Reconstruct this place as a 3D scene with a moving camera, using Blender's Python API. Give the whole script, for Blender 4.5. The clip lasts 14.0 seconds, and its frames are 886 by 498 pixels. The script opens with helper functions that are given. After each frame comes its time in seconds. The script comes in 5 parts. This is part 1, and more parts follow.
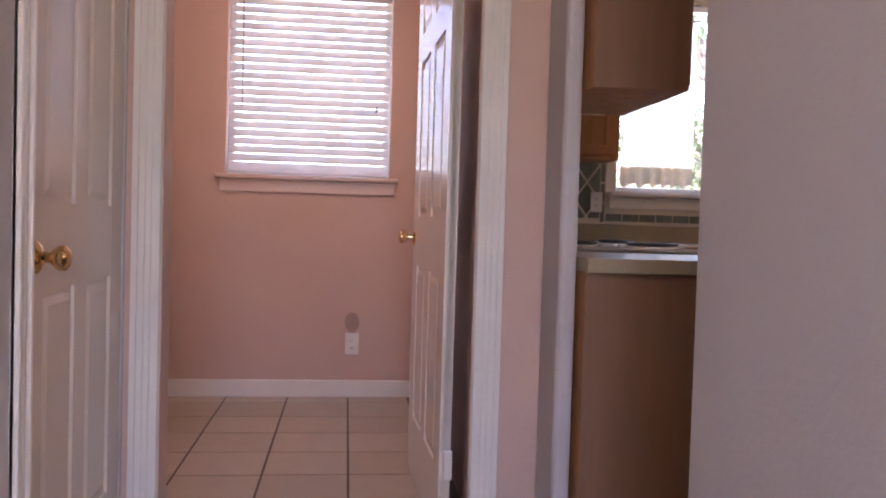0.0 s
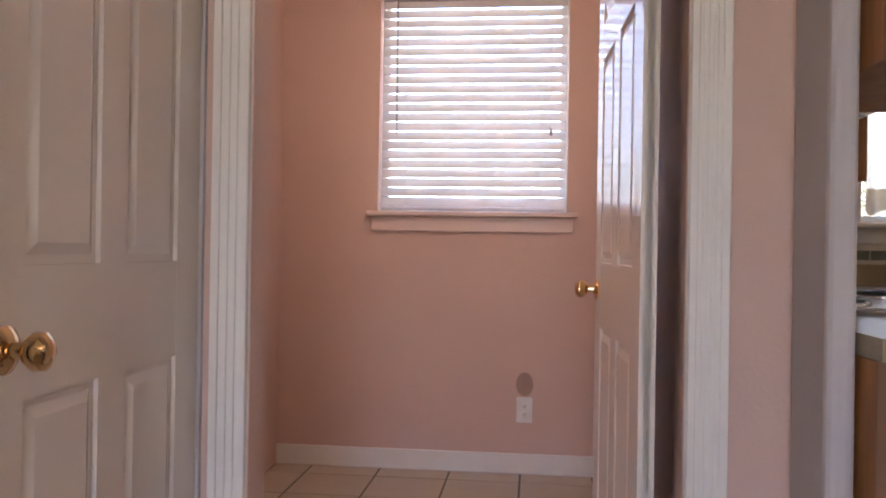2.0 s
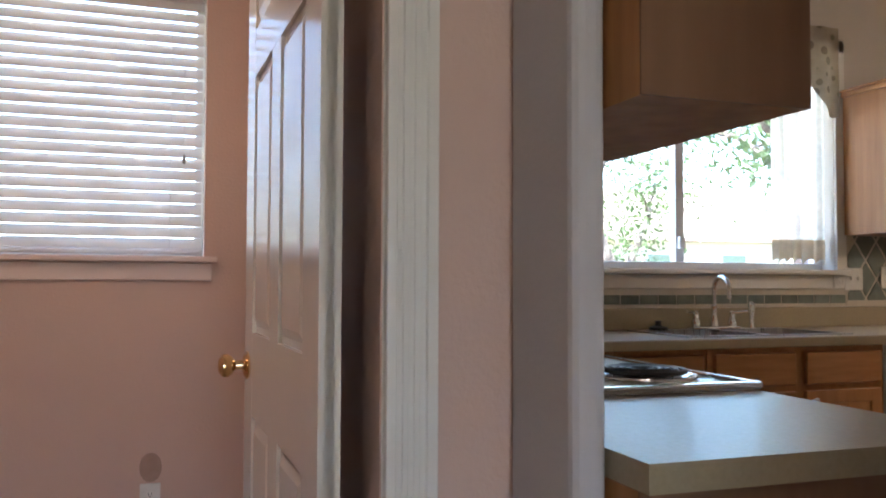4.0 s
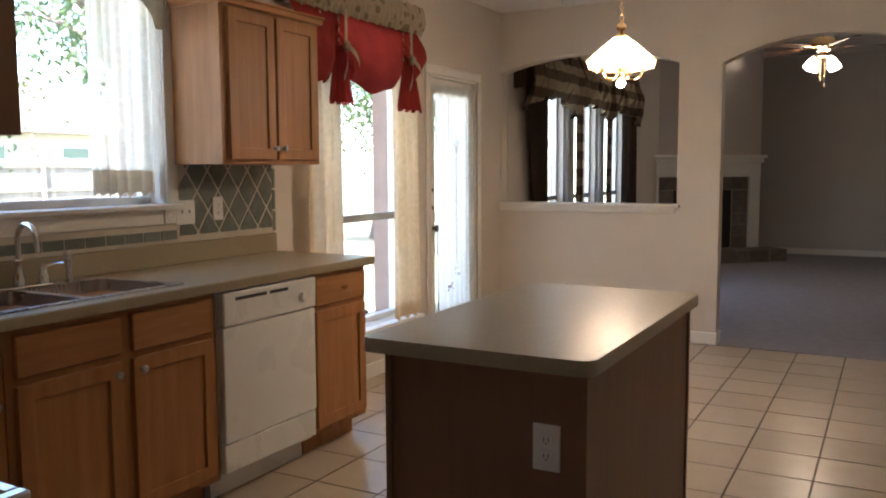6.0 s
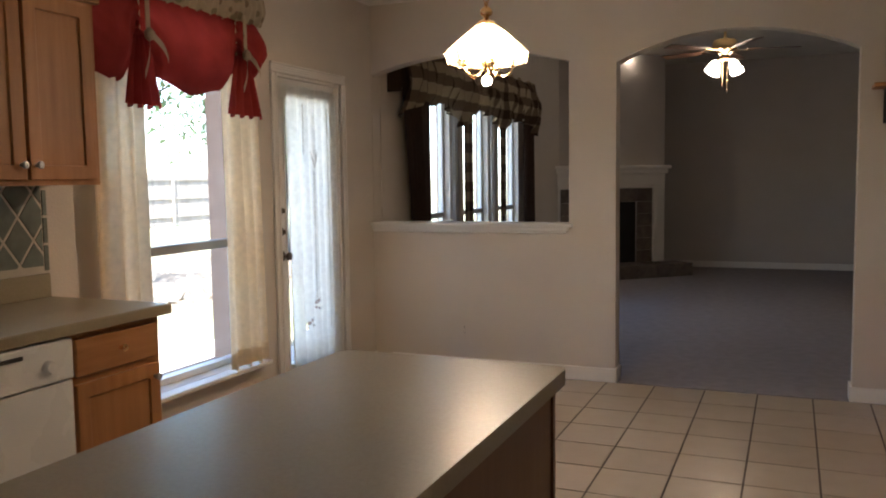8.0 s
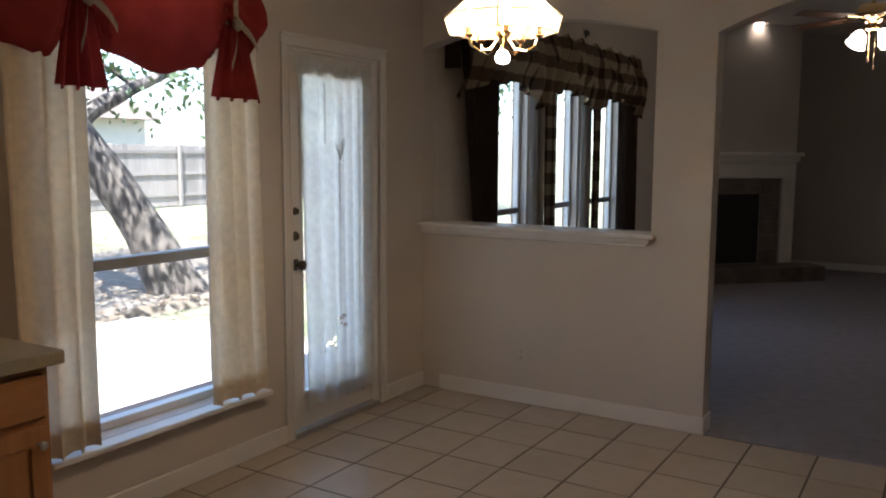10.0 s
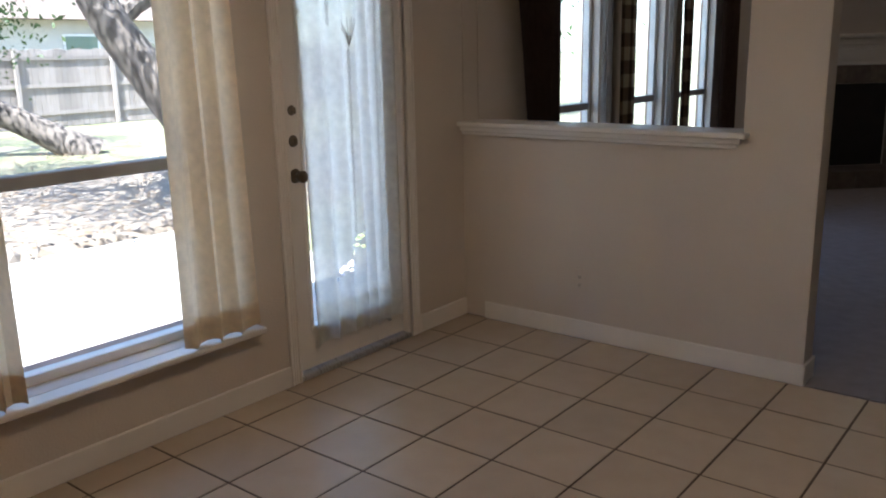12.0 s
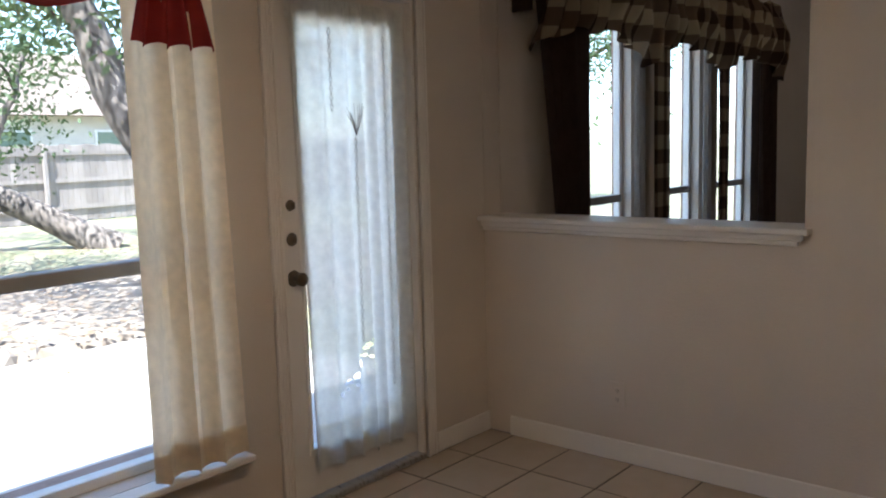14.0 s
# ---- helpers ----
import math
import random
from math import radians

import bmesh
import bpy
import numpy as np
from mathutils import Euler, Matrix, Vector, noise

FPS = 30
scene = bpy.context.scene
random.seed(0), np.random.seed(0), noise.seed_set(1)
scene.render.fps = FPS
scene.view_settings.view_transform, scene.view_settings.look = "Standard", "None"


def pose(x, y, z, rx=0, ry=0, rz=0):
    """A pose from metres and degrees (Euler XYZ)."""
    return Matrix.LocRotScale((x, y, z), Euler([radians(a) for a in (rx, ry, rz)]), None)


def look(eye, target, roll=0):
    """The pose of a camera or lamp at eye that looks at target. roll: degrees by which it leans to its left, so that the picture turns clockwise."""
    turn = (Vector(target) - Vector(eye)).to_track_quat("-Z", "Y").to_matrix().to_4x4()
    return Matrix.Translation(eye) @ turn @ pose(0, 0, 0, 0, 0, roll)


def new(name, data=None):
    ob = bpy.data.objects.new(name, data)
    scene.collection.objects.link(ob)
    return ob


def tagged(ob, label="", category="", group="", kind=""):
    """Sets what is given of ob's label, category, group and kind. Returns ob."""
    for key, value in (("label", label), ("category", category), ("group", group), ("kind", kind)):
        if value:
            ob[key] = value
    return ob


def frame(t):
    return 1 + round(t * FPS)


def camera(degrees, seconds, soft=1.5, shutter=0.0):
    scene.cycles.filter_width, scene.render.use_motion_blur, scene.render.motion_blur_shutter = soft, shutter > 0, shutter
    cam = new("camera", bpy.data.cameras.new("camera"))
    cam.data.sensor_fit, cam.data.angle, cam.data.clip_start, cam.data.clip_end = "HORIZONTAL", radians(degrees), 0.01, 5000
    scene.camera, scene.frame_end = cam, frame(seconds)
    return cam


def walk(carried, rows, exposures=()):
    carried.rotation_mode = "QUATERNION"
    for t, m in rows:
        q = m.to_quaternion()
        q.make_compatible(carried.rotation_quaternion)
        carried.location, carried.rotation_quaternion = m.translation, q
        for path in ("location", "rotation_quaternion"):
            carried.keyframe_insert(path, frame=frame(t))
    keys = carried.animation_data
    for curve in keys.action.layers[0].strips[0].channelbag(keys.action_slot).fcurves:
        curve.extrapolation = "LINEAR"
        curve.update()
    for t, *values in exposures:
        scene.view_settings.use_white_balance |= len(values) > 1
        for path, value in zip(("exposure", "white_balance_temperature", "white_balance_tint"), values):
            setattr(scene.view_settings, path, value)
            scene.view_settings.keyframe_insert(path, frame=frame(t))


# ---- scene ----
cam = camera(56.2, 14.0, soft=2.0)
EXPOSURES = [(0, 3.95, 5900, 36), (2.2, 4.0, 5900, 24), (4.3, 3.65, 5600, 13), (5, 3.55, 5700, 13), (6, 3.4, 5850, 13), (7.5, 3.08, 5900, 13), (10, 2.25, 5600, 13), (10.6, 2.1, 5600, 13), (11.5, 2.5, 5550, 13), (12.5, 2.2, 5500, 13), (14, 2.35, 5550, 13)]
PATH = [
    (0, (4.668, -7.07, 1.001), (2.683, -6.838, 0.935), 1.7),
    (0.5, (4.505, -7.084, 0.957), (2.51, -6.95, 0.925), 0.2),
    (1, (4.322, -7.019, 0.96), (2.322, -7.025, 0.946), -0.7),
    (1.5, (4.139, -6.982, 0.971), (2.144, -7.116, 0.987), -0.2),
    (2, (3.929, -6.991, 1.048), (1.941, -7.209, 1.05), 0.9),
    (2.2, (3.886, -6.913, 1.096), (1.907, -7.204, 1.09), 2.2),
    (4.3, (3.337, -6.996, 1.157), (1.534, -6.13, 1.206), -0.4),
    (4.5, (3.304, -6.944, 1.184), (1.578, -5.934, 1.198), -0.7),
    (5, (3.171, -6.768, 1.305), (1.695, -5.423, 1.198), -0.6),
    (5.5, (3.037, -6.624, 1.34), (1.851, -5.023, 1.175), -0.3),
    (6, (2.96, -6.481, 1.353), (2.009, -4.732, 1.161), -0.3),
    (6.5, (2.964, -6.274, 1.361), (2.148, -4.459, 1.164), -0.8),
    (7, (2.945, -6.032, 1.377), (2.199, -4.187, 1.182), -1.2),
    (7.5, (2.899, -5.775, 1.378), (2.169, -3.922, 1.198), -1.4),
    (7.7, (2.885, -5.67, 1.376), (2.142, -3.821, 1.203), -1.2),
    (9.8, (2.873, -4.538, 1.53), (1.861, -2.826, 1.318), 0.4),
    (10, (2.881, -4.433, 1.505), (1.841, -2.741, 1.275), 0.3),
    (10.5, (2.851, -4.171, 1.493), (1.761, -2.529, 1.154), 0.2),
    (11, (2.843, -3.877, 1.442), (1.688, -2.31, 0.985), -0.9),
    (11.5, (2.752, -3.683, 1.43), (1.575, -2.16, 0.886), -1.0),
    (12, (2.685, -3.56, 1.424), (1.471, -2.038, 0.964), -1.2),
    (12.5, (2.673, -3.455, 1.472), (1.411, -1.931, 1.181), -1.1),
    (13, (2.555, -3.383, 1.487), (1.294, -1.845, 1.286), -0.5),
    (13.5, (2.452, -3.337, 1.427), (1.206, -1.786, 1.22), -1.0),
    (14, (2.438, -3.193, 1.405), (1.154, -1.678, 1.16), -1.6),
]
walk(cam, [(t, look(eye, target, roll)) for t, eye, target, roll in PATH], EXPOSURES)

# ---- light ----
world = bpy.data.worlds.new("sky")
scene.world = world
world.use_nodes = True
wn = world.node_tree
sky = wn.nodes.new("ShaderNodeTexSky")
sky.sky_type = 'NISHITA'
sky.sun_disc = False
SUN_TO = Vector((0.24, -0.52, 1.0)).normalized()
sky.sun_elevation = math.asin(SUN_TO.z)
sky.sun_rotation = math.atan2(SUN_TO.x, SUN_TO.y)
wn.nodes["Background"].inputs[1].default_value = 0.15
wn.links.new(sky.outputs[0], wn.nodes["Background"].inputs[0])
sun = new("sun", bpy.data.lights.new("sun", 'SUN'))
sun.data.energy, sun.data.angle, sun.data.color = 5.0, radians(0.5), (1.0, 0.95, 0.87)
sun.matrix_world = look(SUN_TO * 30, (0, 0, 0))


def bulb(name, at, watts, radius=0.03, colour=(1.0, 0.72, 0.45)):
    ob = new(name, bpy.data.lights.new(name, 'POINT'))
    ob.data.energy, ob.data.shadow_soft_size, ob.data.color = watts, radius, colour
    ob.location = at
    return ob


# ---- materials ----
def mat(name, a, b=None, rough=0.6, metal=0.0, scale=6.0, stretch=(1, 1, 1), bump=0.0, bscale=120.0, spread=(0.3, 0.7),
        vary=0.0, trans=0.0, spec=0.5):
    """Two colours mixed by coarse and fine noise, fine relief, and variation from piece to piece."""
    m = bpy.data.materials.new(name)
    m.use_nodes = True
    nt = m.node_tree
    p = nt.nodes["Principled BSDF"]
    p.inputs["Roughness"].default_value = rough
    p.inputs["Metallic"].default_value = metal
    p.inputs["Specular IOR Level"].default_value = spec
    co = nt.nodes.new("ShaderNodeNewGeometry")
    mp = nt.nodes.new("ShaderNodeMapping")
    mp.inputs["Scale"].default_value = stretch
    nt.links.new(co.outputs["Position"], mp.inputs[0])
    b = b or tuple(c * 0.86 for c in a)
    n1 = nt.nodes.new("ShaderNodeTexNoise")
    n1.inputs["Scale"].default_value, n1.inputs["Detail"].default_value = scale, 6
    nt.links.new(mp.outputs[0], n1.inputs["Vector"])
    ramp = nt.nodes.new("ShaderNodeMapRange")
    ramp.inputs[1].default_value, ramp.inputs[2].default_value = spread
    nt.links.new(n1.outputs["Fac"], ramp.inputs[0])
    mix = nt.nodes.new("ShaderNodeMix")
    mix.data_type = 'RGBA'
    mix.inputs[6].default_value, mix.inputs[7].default_value = (*a, 1), (*b, 1)
    nt.links.new(ramp.outputs[0], mix.inputs[0])
    out = mix.outputs[2]
    if vary:
        info = nt.nodes.new("ShaderNodeObjectInfo")
        hsv = nt.nodes.new("ShaderNodeHueSaturation")
        mr = nt.nodes.new("ShaderNodeMapRange")
        mr.inputs[3].default_value, mr.inputs[4].default_value = 1 - vary, 1 + vary
        nt.links.new(info.outputs["Random"], mr.inputs[0])
        nt.links.new(mr.outputs[0], hsv.inputs["Value"])
        nt.links.new(out, hsv.inputs["Color"])
        out = hsv.outputs[0]
    nt.links.new(out, p.inputs["Base Color"])
    r2 = nt.nodes.new("ShaderNodeMapRange")
    r2.inputs[3].default_value, r2.inputs[4].default_value = max(0.02, rough - 0.04), min(1, rough + 0.04)
    nt.links.new(n1.outputs["Fac"], r2.inputs[0])
    nt.links.new(r2.outputs[0], p.inputs["Roughness"])
    if bump:
        n2 = nt.nodes.new("ShaderNodeTexNoise")
        n2.inputs["Scale"].default_value, n2.inputs["Detail"].default_value = bscale, 3
        nt.links.new(mp.outputs[0], n2.inputs["Vector"])
        bp = nt.nodes.new("ShaderNodeBump")
        bp.inputs["Strength"].default_value, bp.inputs["Distance"].default_value = bump, 0.004
        nt.links.new(n2.outputs["Fac"], bp.inputs["Height"])
        nt.links.new(bp.outputs[0], p.inputs["Normal"])
    if trans:
        tr = nt.nodes.new("ShaderNodeBsdfTranslucent")
        ms = nt.nodes.new("ShaderNodeMixShader")
        ms.inputs[0].default_value = trans
        nt.links.new(out, tr.inputs[0])
        nt.links.new(p.outputs[0], ms.inputs[1])
        nt.links.new(tr.outputs[0], ms.inputs[2])
        nt.links.new(ms.outputs[0], nt.nodes["Material Output"].inputs[0])
    return m


def sheer(name, colour, through_part, trans=0.5):
    m = mat(name, colour, rough=0.9, scale=30, bump=0.2, bscale=400, trans=trans, spec=0.1)
    nt = m.node_tree
    last = nt.nodes["Material Output"].inputs[0].links[0].from_socket
    tp = nt.nodes.new("ShaderNodeBsdfTransparent")
    ms = nt.nodes.new("ShaderNodeMixShader")
    ms.inputs[0].default_value = through_part
    nt.links.new(last, ms.inputs[1])
    nt.links.new(tp.outputs[0], ms.inputs[2])
    nt.links.new(ms.outputs[0], nt.nodes["Material Output"].inputs[0])
    return m


def glow(name, colour, strength):
    m = bpy.data.materials.new(name)
    m.use_nodes = True
    p = m.node_tree.nodes["Principled BSDF"]
    p.inputs["Base Color"].default_value = (0.9, 0.88, 0.82, 1)
    p.inputs["Emission Color"].default_value = (*colour, 1)
    p.inputs["Emission Strength"].default_value = strength
    return m


def pane_glass(name, tint=(0.97, 0.99, 0.98), gloss=0.06):
    m = bpy.data.materials.new(name)
    m.use_nodes = True
    nt = m.node_tree
    tp = nt.nodes.new("ShaderNodeBsdfTransparent")
    tp.inputs[0].default_value = (*tint, 1)
    gl = nt.nodes.new("ShaderNodeBsdfGlossy")
    gl.inputs["Roughness"].default_value = 0.02
    ms = nt.nodes.new("ShaderNodeMixShader")
    ms.inputs[0].default_value = gloss
    nt.links.new(tp.outputs[0], ms.inputs[1])
    nt.links.new(gl.outputs[0], ms.inputs[2])
    nt.links.new(ms.outputs[0], nt.nodes["Material Output"].inputs[0])
    return m


def plaid(name, dark, mid, light, cell, trans=0.15):
    """Woven check: two crossed sets of bands."""
    m = mat(name, mid, rough=0.9, scale=40, bump=0.25, bscale=300, trans=trans, spec=0.1)
    nt = m.node_tree
    co = nt.nodes.new("ShaderNodeTexCoord")
    sp = nt.nodes.new("ShaderNodeSeparateXYZ")
    nt.links.new(co.outputs["UV"], sp.inputs[0])
    bands = []
    for axis in (0, 1):
        mul = nt.nodes.new("ShaderNodeMath")
        mul.operation, mul.inputs[1].default_value = 'MULTIPLY', 1.0 / cell
        nt.links.new(sp.outputs[axis], mul.inputs[0])
        fr = nt.nodes.new("ShaderNodeMath")
        fr.operation = 'FRACT'
        nt.links.new(mul.outputs[0], fr.inputs[0])
        gt = nt.nodes.new("ShaderNodeMath")
        gt.operation, gt.inputs[1].default_value = 'GREATER_THAN', 0.5
        nt.links.new(fr.outputs[0], gt.inputs[0])
        bands.append(gt)
    add = nt.nodes.new("ShaderNodeMath")
    add.operation = 'ADD'
    nt.links.new(bands[0].outputs[0], add.inputs[0])
    nt.links.new(bands[1].outputs[0], add.inputs[1])
    half = nt.nodes.new("ShaderNodeMath")
    half.operation, half.inputs[1].default_value = 'MULTIPLY', 0.5
    nt.links.new(add.outputs[0], half.inputs[0])
    ramp = nt.nodes.new("ShaderNodeValToRGB")
    ramp.color_ramp.interpolation = 'CONSTANT'
    e = ramp.color_ramp.elements
    e[0].color, e[1].color, e[1].position = (*dark, 1), (*light, 1), 0.75
    k = e.new(0.25)
    k.color = (*mid, 1)
    nt.links.new(half.outputs[0], ramp.inputs[0])
    nt.links.new(ramp.outputs[0], nt.nodes["Principled BSDF"].inputs["Base Color"])
    for n in nt.nodes:
        if n.type == 'BSDF_TRANSLUCENT':
            nt.links.new(ramp.outputs[0], n.inputs[0])
    return m


def floral(name):
    """Cream cloth printed with brown and green sprigs."""
    m = mat(name, (0.42, 0.35, 0.25), rough=0.9, scale=25, bump=0.25, bscale=300, trans=0.2, spec=0.1)
    nt = m.node_tree
    p = nt.nodes["Principled BSDF"]
    base = p.inputs["Base Color"].links[0].from_socket
    co = nt.nodes.new("ShaderNodeTexCoord")
    v = nt.nodes.new("ShaderNodeTexVoronoi")
    v.inputs["Scale"].default_value = 14
    nt.links.new(co.outputs["Object"], v.inputs["Vector"])
    lt = nt.nodes.new("ShaderNodeMapRange")
    lt.inputs[1].default_value, lt.inputs[2].default_value = 0.28, 0.34
    lt.inputs[3].default_value, lt.inputs[4].default_value = 0.8, 0.0
    nt.links.new(v.outputs["Distance"], lt.inputs[0])
    ramp = nt.nodes.new("ShaderNodeValToRGB")
    ramp.color_ramp.elements[0].color = (0.10, 0.045, 0.03, 1)
    ramp.color_ramp.elements[1].color = (0.16, 0.17, 0.09, 1)
    nt.links.new(v.outputs["Color"], ramp.inputs[0])
    mix = nt.nodes.new("ShaderNodeMix")
    mix.data_type = 'RGBA'
    nt.links.new(lt.outputs[0], mix.inputs[0])
    nt.links.new(base, mix.inputs[6])
    nt.links.new(ramp.outputs[0], mix.inputs[7])
    nt.links.new(mix.outputs[2], p.inputs["Base Color"])
    return m


PAINT = mat("cream_wall_paint", (0.58, 0.515, 0.435), (0.55, 0.485, 0.41), rough=0.75, scale=2.5, bump=0.35, bscale=90)
PAINT_LIV = mat("taupe_wall_paint", (0.47, 0.42, 0.375), (0.445, 0.395, 0.35), rough=0.8, scale=2.5, bump=0.35, bscale=90)
PAINT_LAU = mat("peach_wall_paint", (0.60, 0.42, 0.34), (0.57, 0.395, 0.32), rough=0.75, scale=2.5, bump=0.35, bscale=90)
PAINT_HALL = mat("off_white_wall_paint", (0.50, 0.465, 0.455), (0.475, 0.44, 0.43), rough=0.7, scale=2.5, bump=0.3, bscale=90)
CEIL = mat("ceiling_texture", (0.74, 0.70, 0.64), (0.70, 0.66, 0.60), rough=0.9, scale=8, bump=0.6, bscale=70)
TRIM = mat("white_trim_paint", (0.74, 0.70, 0.64), (0.70, 0.66, 0.60), rough=0.38, scale=5, bump=0.05, bscale=60)
DOORW = mat("white_door_paint", (0.72, 0.66, 0.58), (0.68, 0.62, 0.54), rough=0.17, scale=4, bump=0.03, bscale=40)
VINYL = mat("white_vinyl", (0.78, 0.77, 0.74), rough=0.35, scale=4)
OAK = mat("oak_varnish", (0.42, 0.192, 0.064), (0.31, 0.132, 0.042), rough=0.46, scale=4, spec=0.35, stretch=(6, 6, 0.5), bump=0.12, bscale=40)
OAKH = mat("oak_varnish_across", (0.42, 0.192, 0.064), (0.31, 0.132, 0.042), spec=0.35, rough=0.46, scale=4, stretch=(0.9, 0.9, 9), bump=0.12, bscale=40)
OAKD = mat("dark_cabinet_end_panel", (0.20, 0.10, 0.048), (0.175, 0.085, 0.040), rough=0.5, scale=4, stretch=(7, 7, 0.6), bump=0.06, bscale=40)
CARC = mat("cabinet_inside_dark", (0.12, 0.055, 0.025), rough=0.6, scale=5)
LAM = mat("tan_laminate", (0.33, 0.268, 0.168), (0.295, 0.238, 0.145), rough=0.33, scale=120, bump=0.04, bscale=300)
WHITE = mat("white_enamel", (0.74, 0.73, 0.69), (0.71, 0.70, 0.66), rough=0.28, scale=5)
ALMOND = mat("almond_enamel", (0.66, 0.62, 0.52), rough=0.2, scale=5)
PLATE = mat("white_plastic_plate", (0.76, 0.74, 0.70), rough=0.4, scale=20)
DARKP = mat("dark_slot", (0.03, 0.028, 0.026), rough=0.6)
CHROME = mat("chrome", (0.78, 0.78, 0.78), (0.72, 0.72, 0.73), rough=0.1, metal=1.0, scale=20)
RAILM = mat("grey_painted_aluminium", (0.30, 0.29, 0.28), (0.26, 0.25, 0.24), rough=0.45, scale=8)
STEEL = mat("brushed_steel", (0.55, 0.55, 0.55), (0.48, 0.48, 0.48), rough=0.28, metal=1.0, scale=8, stretch=(1, 20, 1))
BRASS = mat("polished_brass", (0.78, 0.56, 0.30), (0.70, 0.47, 0.22), rough=0.08, metal=1.0, scale=15)
COIL = mat("black_burner_coil", (0.02, 0.02, 0.022), (0.045, 0.042, 0.04), rough=0.45, scale=30)
BLACK = mat("black_iron", (0.02, 0.019, 0.018), rough=0.5, scale=20)
TILE = mat("beige_floor_tile", (0.455, 0.375, 0.285), (0.425, 0.348, 0.262), rough=0.25, scale=9, bump=0.03, bscale=60, vary=0.06)
GROUT = mat("brown_grout", (0.055, 0.036, 0.024), (0.08, 0.054, 0.036), rough=0.9, scale=20, bump=0.4, bscale=200)
CARPET = mat("grey_carpet", (0.30, 0.27, 0.27), (0.25, 0.225, 0.23), rough=0.98, scale=12, bump=1.0, bscale=350, spec=0.1)
GREENT = mat("grey_green_tile", (0.165, 0.185, 0.155), (0.115, 0.13, 0.105), rough=0.35, scale=20, vary=0.15)
CREAMT = mat("cream_tile", (0.60, 0.53, 0.42), (0.55, 0.48, 0.37), rough=0.35, scale=15, vary=0.05)
SHEERC = sheer("cream_sheer_cloth", (0.80, 0.66, 0.46), 0.02, 0.32)
CAFE = sheer("thin_cafe_curtain_cloth", (0.82, 0.76, 0.64), 0.28, 0.65)
HEMC = sheer("double_cloth_hem", (0.74, 0.60, 0.42), 0.01, 0.27)
LACE = sheer("white_door_cloth", (0.86, 0.85, 0.80), 0.07, 0.68)
GREYSH = sheer("grey_sheer_cloth", (0.5, 0.48, 0.45), 0.15, 0.4)
RED = mat("red_cotton", (0.31, 0.036, 0.030), (0.24, 0.026, 0.024), rough=0.85, scale=8, bump=0.2, bscale=300, trans=0.28, spec=0.15)
FLORAL = floral("floral_print_cloth")
PLAID = plaid("brown_cream_plaid", (0.045, 0.028, 0.019), (0.13, 0.092, 0.062), (0.33, 0.26, 0.175), 0.18, 0.2)
DARKC = mat("dark_brown_curtain", (0.034, 0.021, 0.016), (0.045, 0.029, 0.022), rough=0.9, scale=20, bump=0.2, bscale=200, trans=0.05, spec=0.1)
GLASS = pane_glass("window_glass")
STONE = mat("hearth_slate", (0.17, 0.135, 0.11), (0.10, 0.078, 0.065), rough=0.6, scale=10, bump=0.3, bscale=40, vary=0.25)
FIREBLACK = mat("firebox_black", (0.012, 0.011, 0.01), rough=0.8, scale=10)
SHADEG = sheer("pale_shade_glass", (0.88, 0.80, 0.66), 0.55, 0.6)
FANW = mat("dark_fan_blade", (0.10, 0.05, 0.028), (0.07, 0.034, 0.018), rough=0.4, scale=6, stretch=(1, 8, 1))
# patio door hardware: brass with its backlit shade put into the colour
BRASS_BACKLIT = mat("backlit_dark_brass", (0.06, 0.045, 0.028), (0.10, 0.07, 0.035), rough=0.3, scale=30, spec=0.8)
BULB = glow("lit_bulb", (1.0, 0.86, 0.64), 9.0)
BULB2 = glow("lit_frosted_shade", (1.0, 0.83, 0.62), 2.6)
RECESS = glow("lit_recessed_lamp", (1.0, 0.86, 0.66), 12.0)
BLIND = mat("white_blind_slat", (0.78, 0.76, 0.75), rough=0.45, scale=6, trans=0.08)
CONC = mat("patio_concrete", (0.52, 0.49, 0.44), (0.45, 0.42, 0.37), rough=0.85, scale=3, bump=0.3, bscale=60)
GRASS = mat("lawn_and_leaf_litter", (0.13, 0.15, 0.06), (0.30, 0.25, 0.17), rough=0.95, scale=1.6, bump=1.0, bscale=40)
MULCH = mat("mulch", (0.15, 0.115, 0.08), (0.27, 0.22, 0.165), rough=0.95, scale=9, bump=1.0, bscale=60)
BARK = mat("oak_bark", (0.19, 0.155, 0.125), (0.028, 0.022, 0.018), rough=0.9, scale=16, stretch=(1, 1, 0.35), bump=1.0, bscale=30, spread=(0.40, 0.60))
LEAF = mat("oak_leaf", (0.075, 0.115, 0.035), (0.05, 0.085, 0.028), rough=0.55, scale=3, trans=0.35)
FENCEW = mat("weathered_fence_board", (0.31, 0.27, 0.24), (0.22, 0.185, 0.16), rough=0.85, scale=4, stretch=(6, 6, 0.5), bump=0.3, bscale=50, vary=0.2)
SIDING = mat("pale_house_siding", (0.55, 0.52, 0.46), rough=0.7, scale=3)
ROOFM = mat("brown_roof_shingle", (0.20, 0.15, 0.12), (0.13, 0.10, 0.08), rough=0.9, scale=14, bump=0.5, bscale=40)
BROWNW = mat("brown_wall_spot", (0.40, 0.27, 0.21), rough=0.8, scale=20)
TRIM_PEACH = mat("peach_sill_paint", (0.66, 0.50, 0.42), (0.63, 0.47, 0.39), rough=0.4, scale=5, bump=0.05, bscale=60)
EXTW = mat("outer_brick", (0.33, 0.22, 0.17), (0.26, 0.17, 0.13), rough=0.85, scale=12, bump=0.4, bscale=40)

# ---- building helpers ----
ROOT = {}


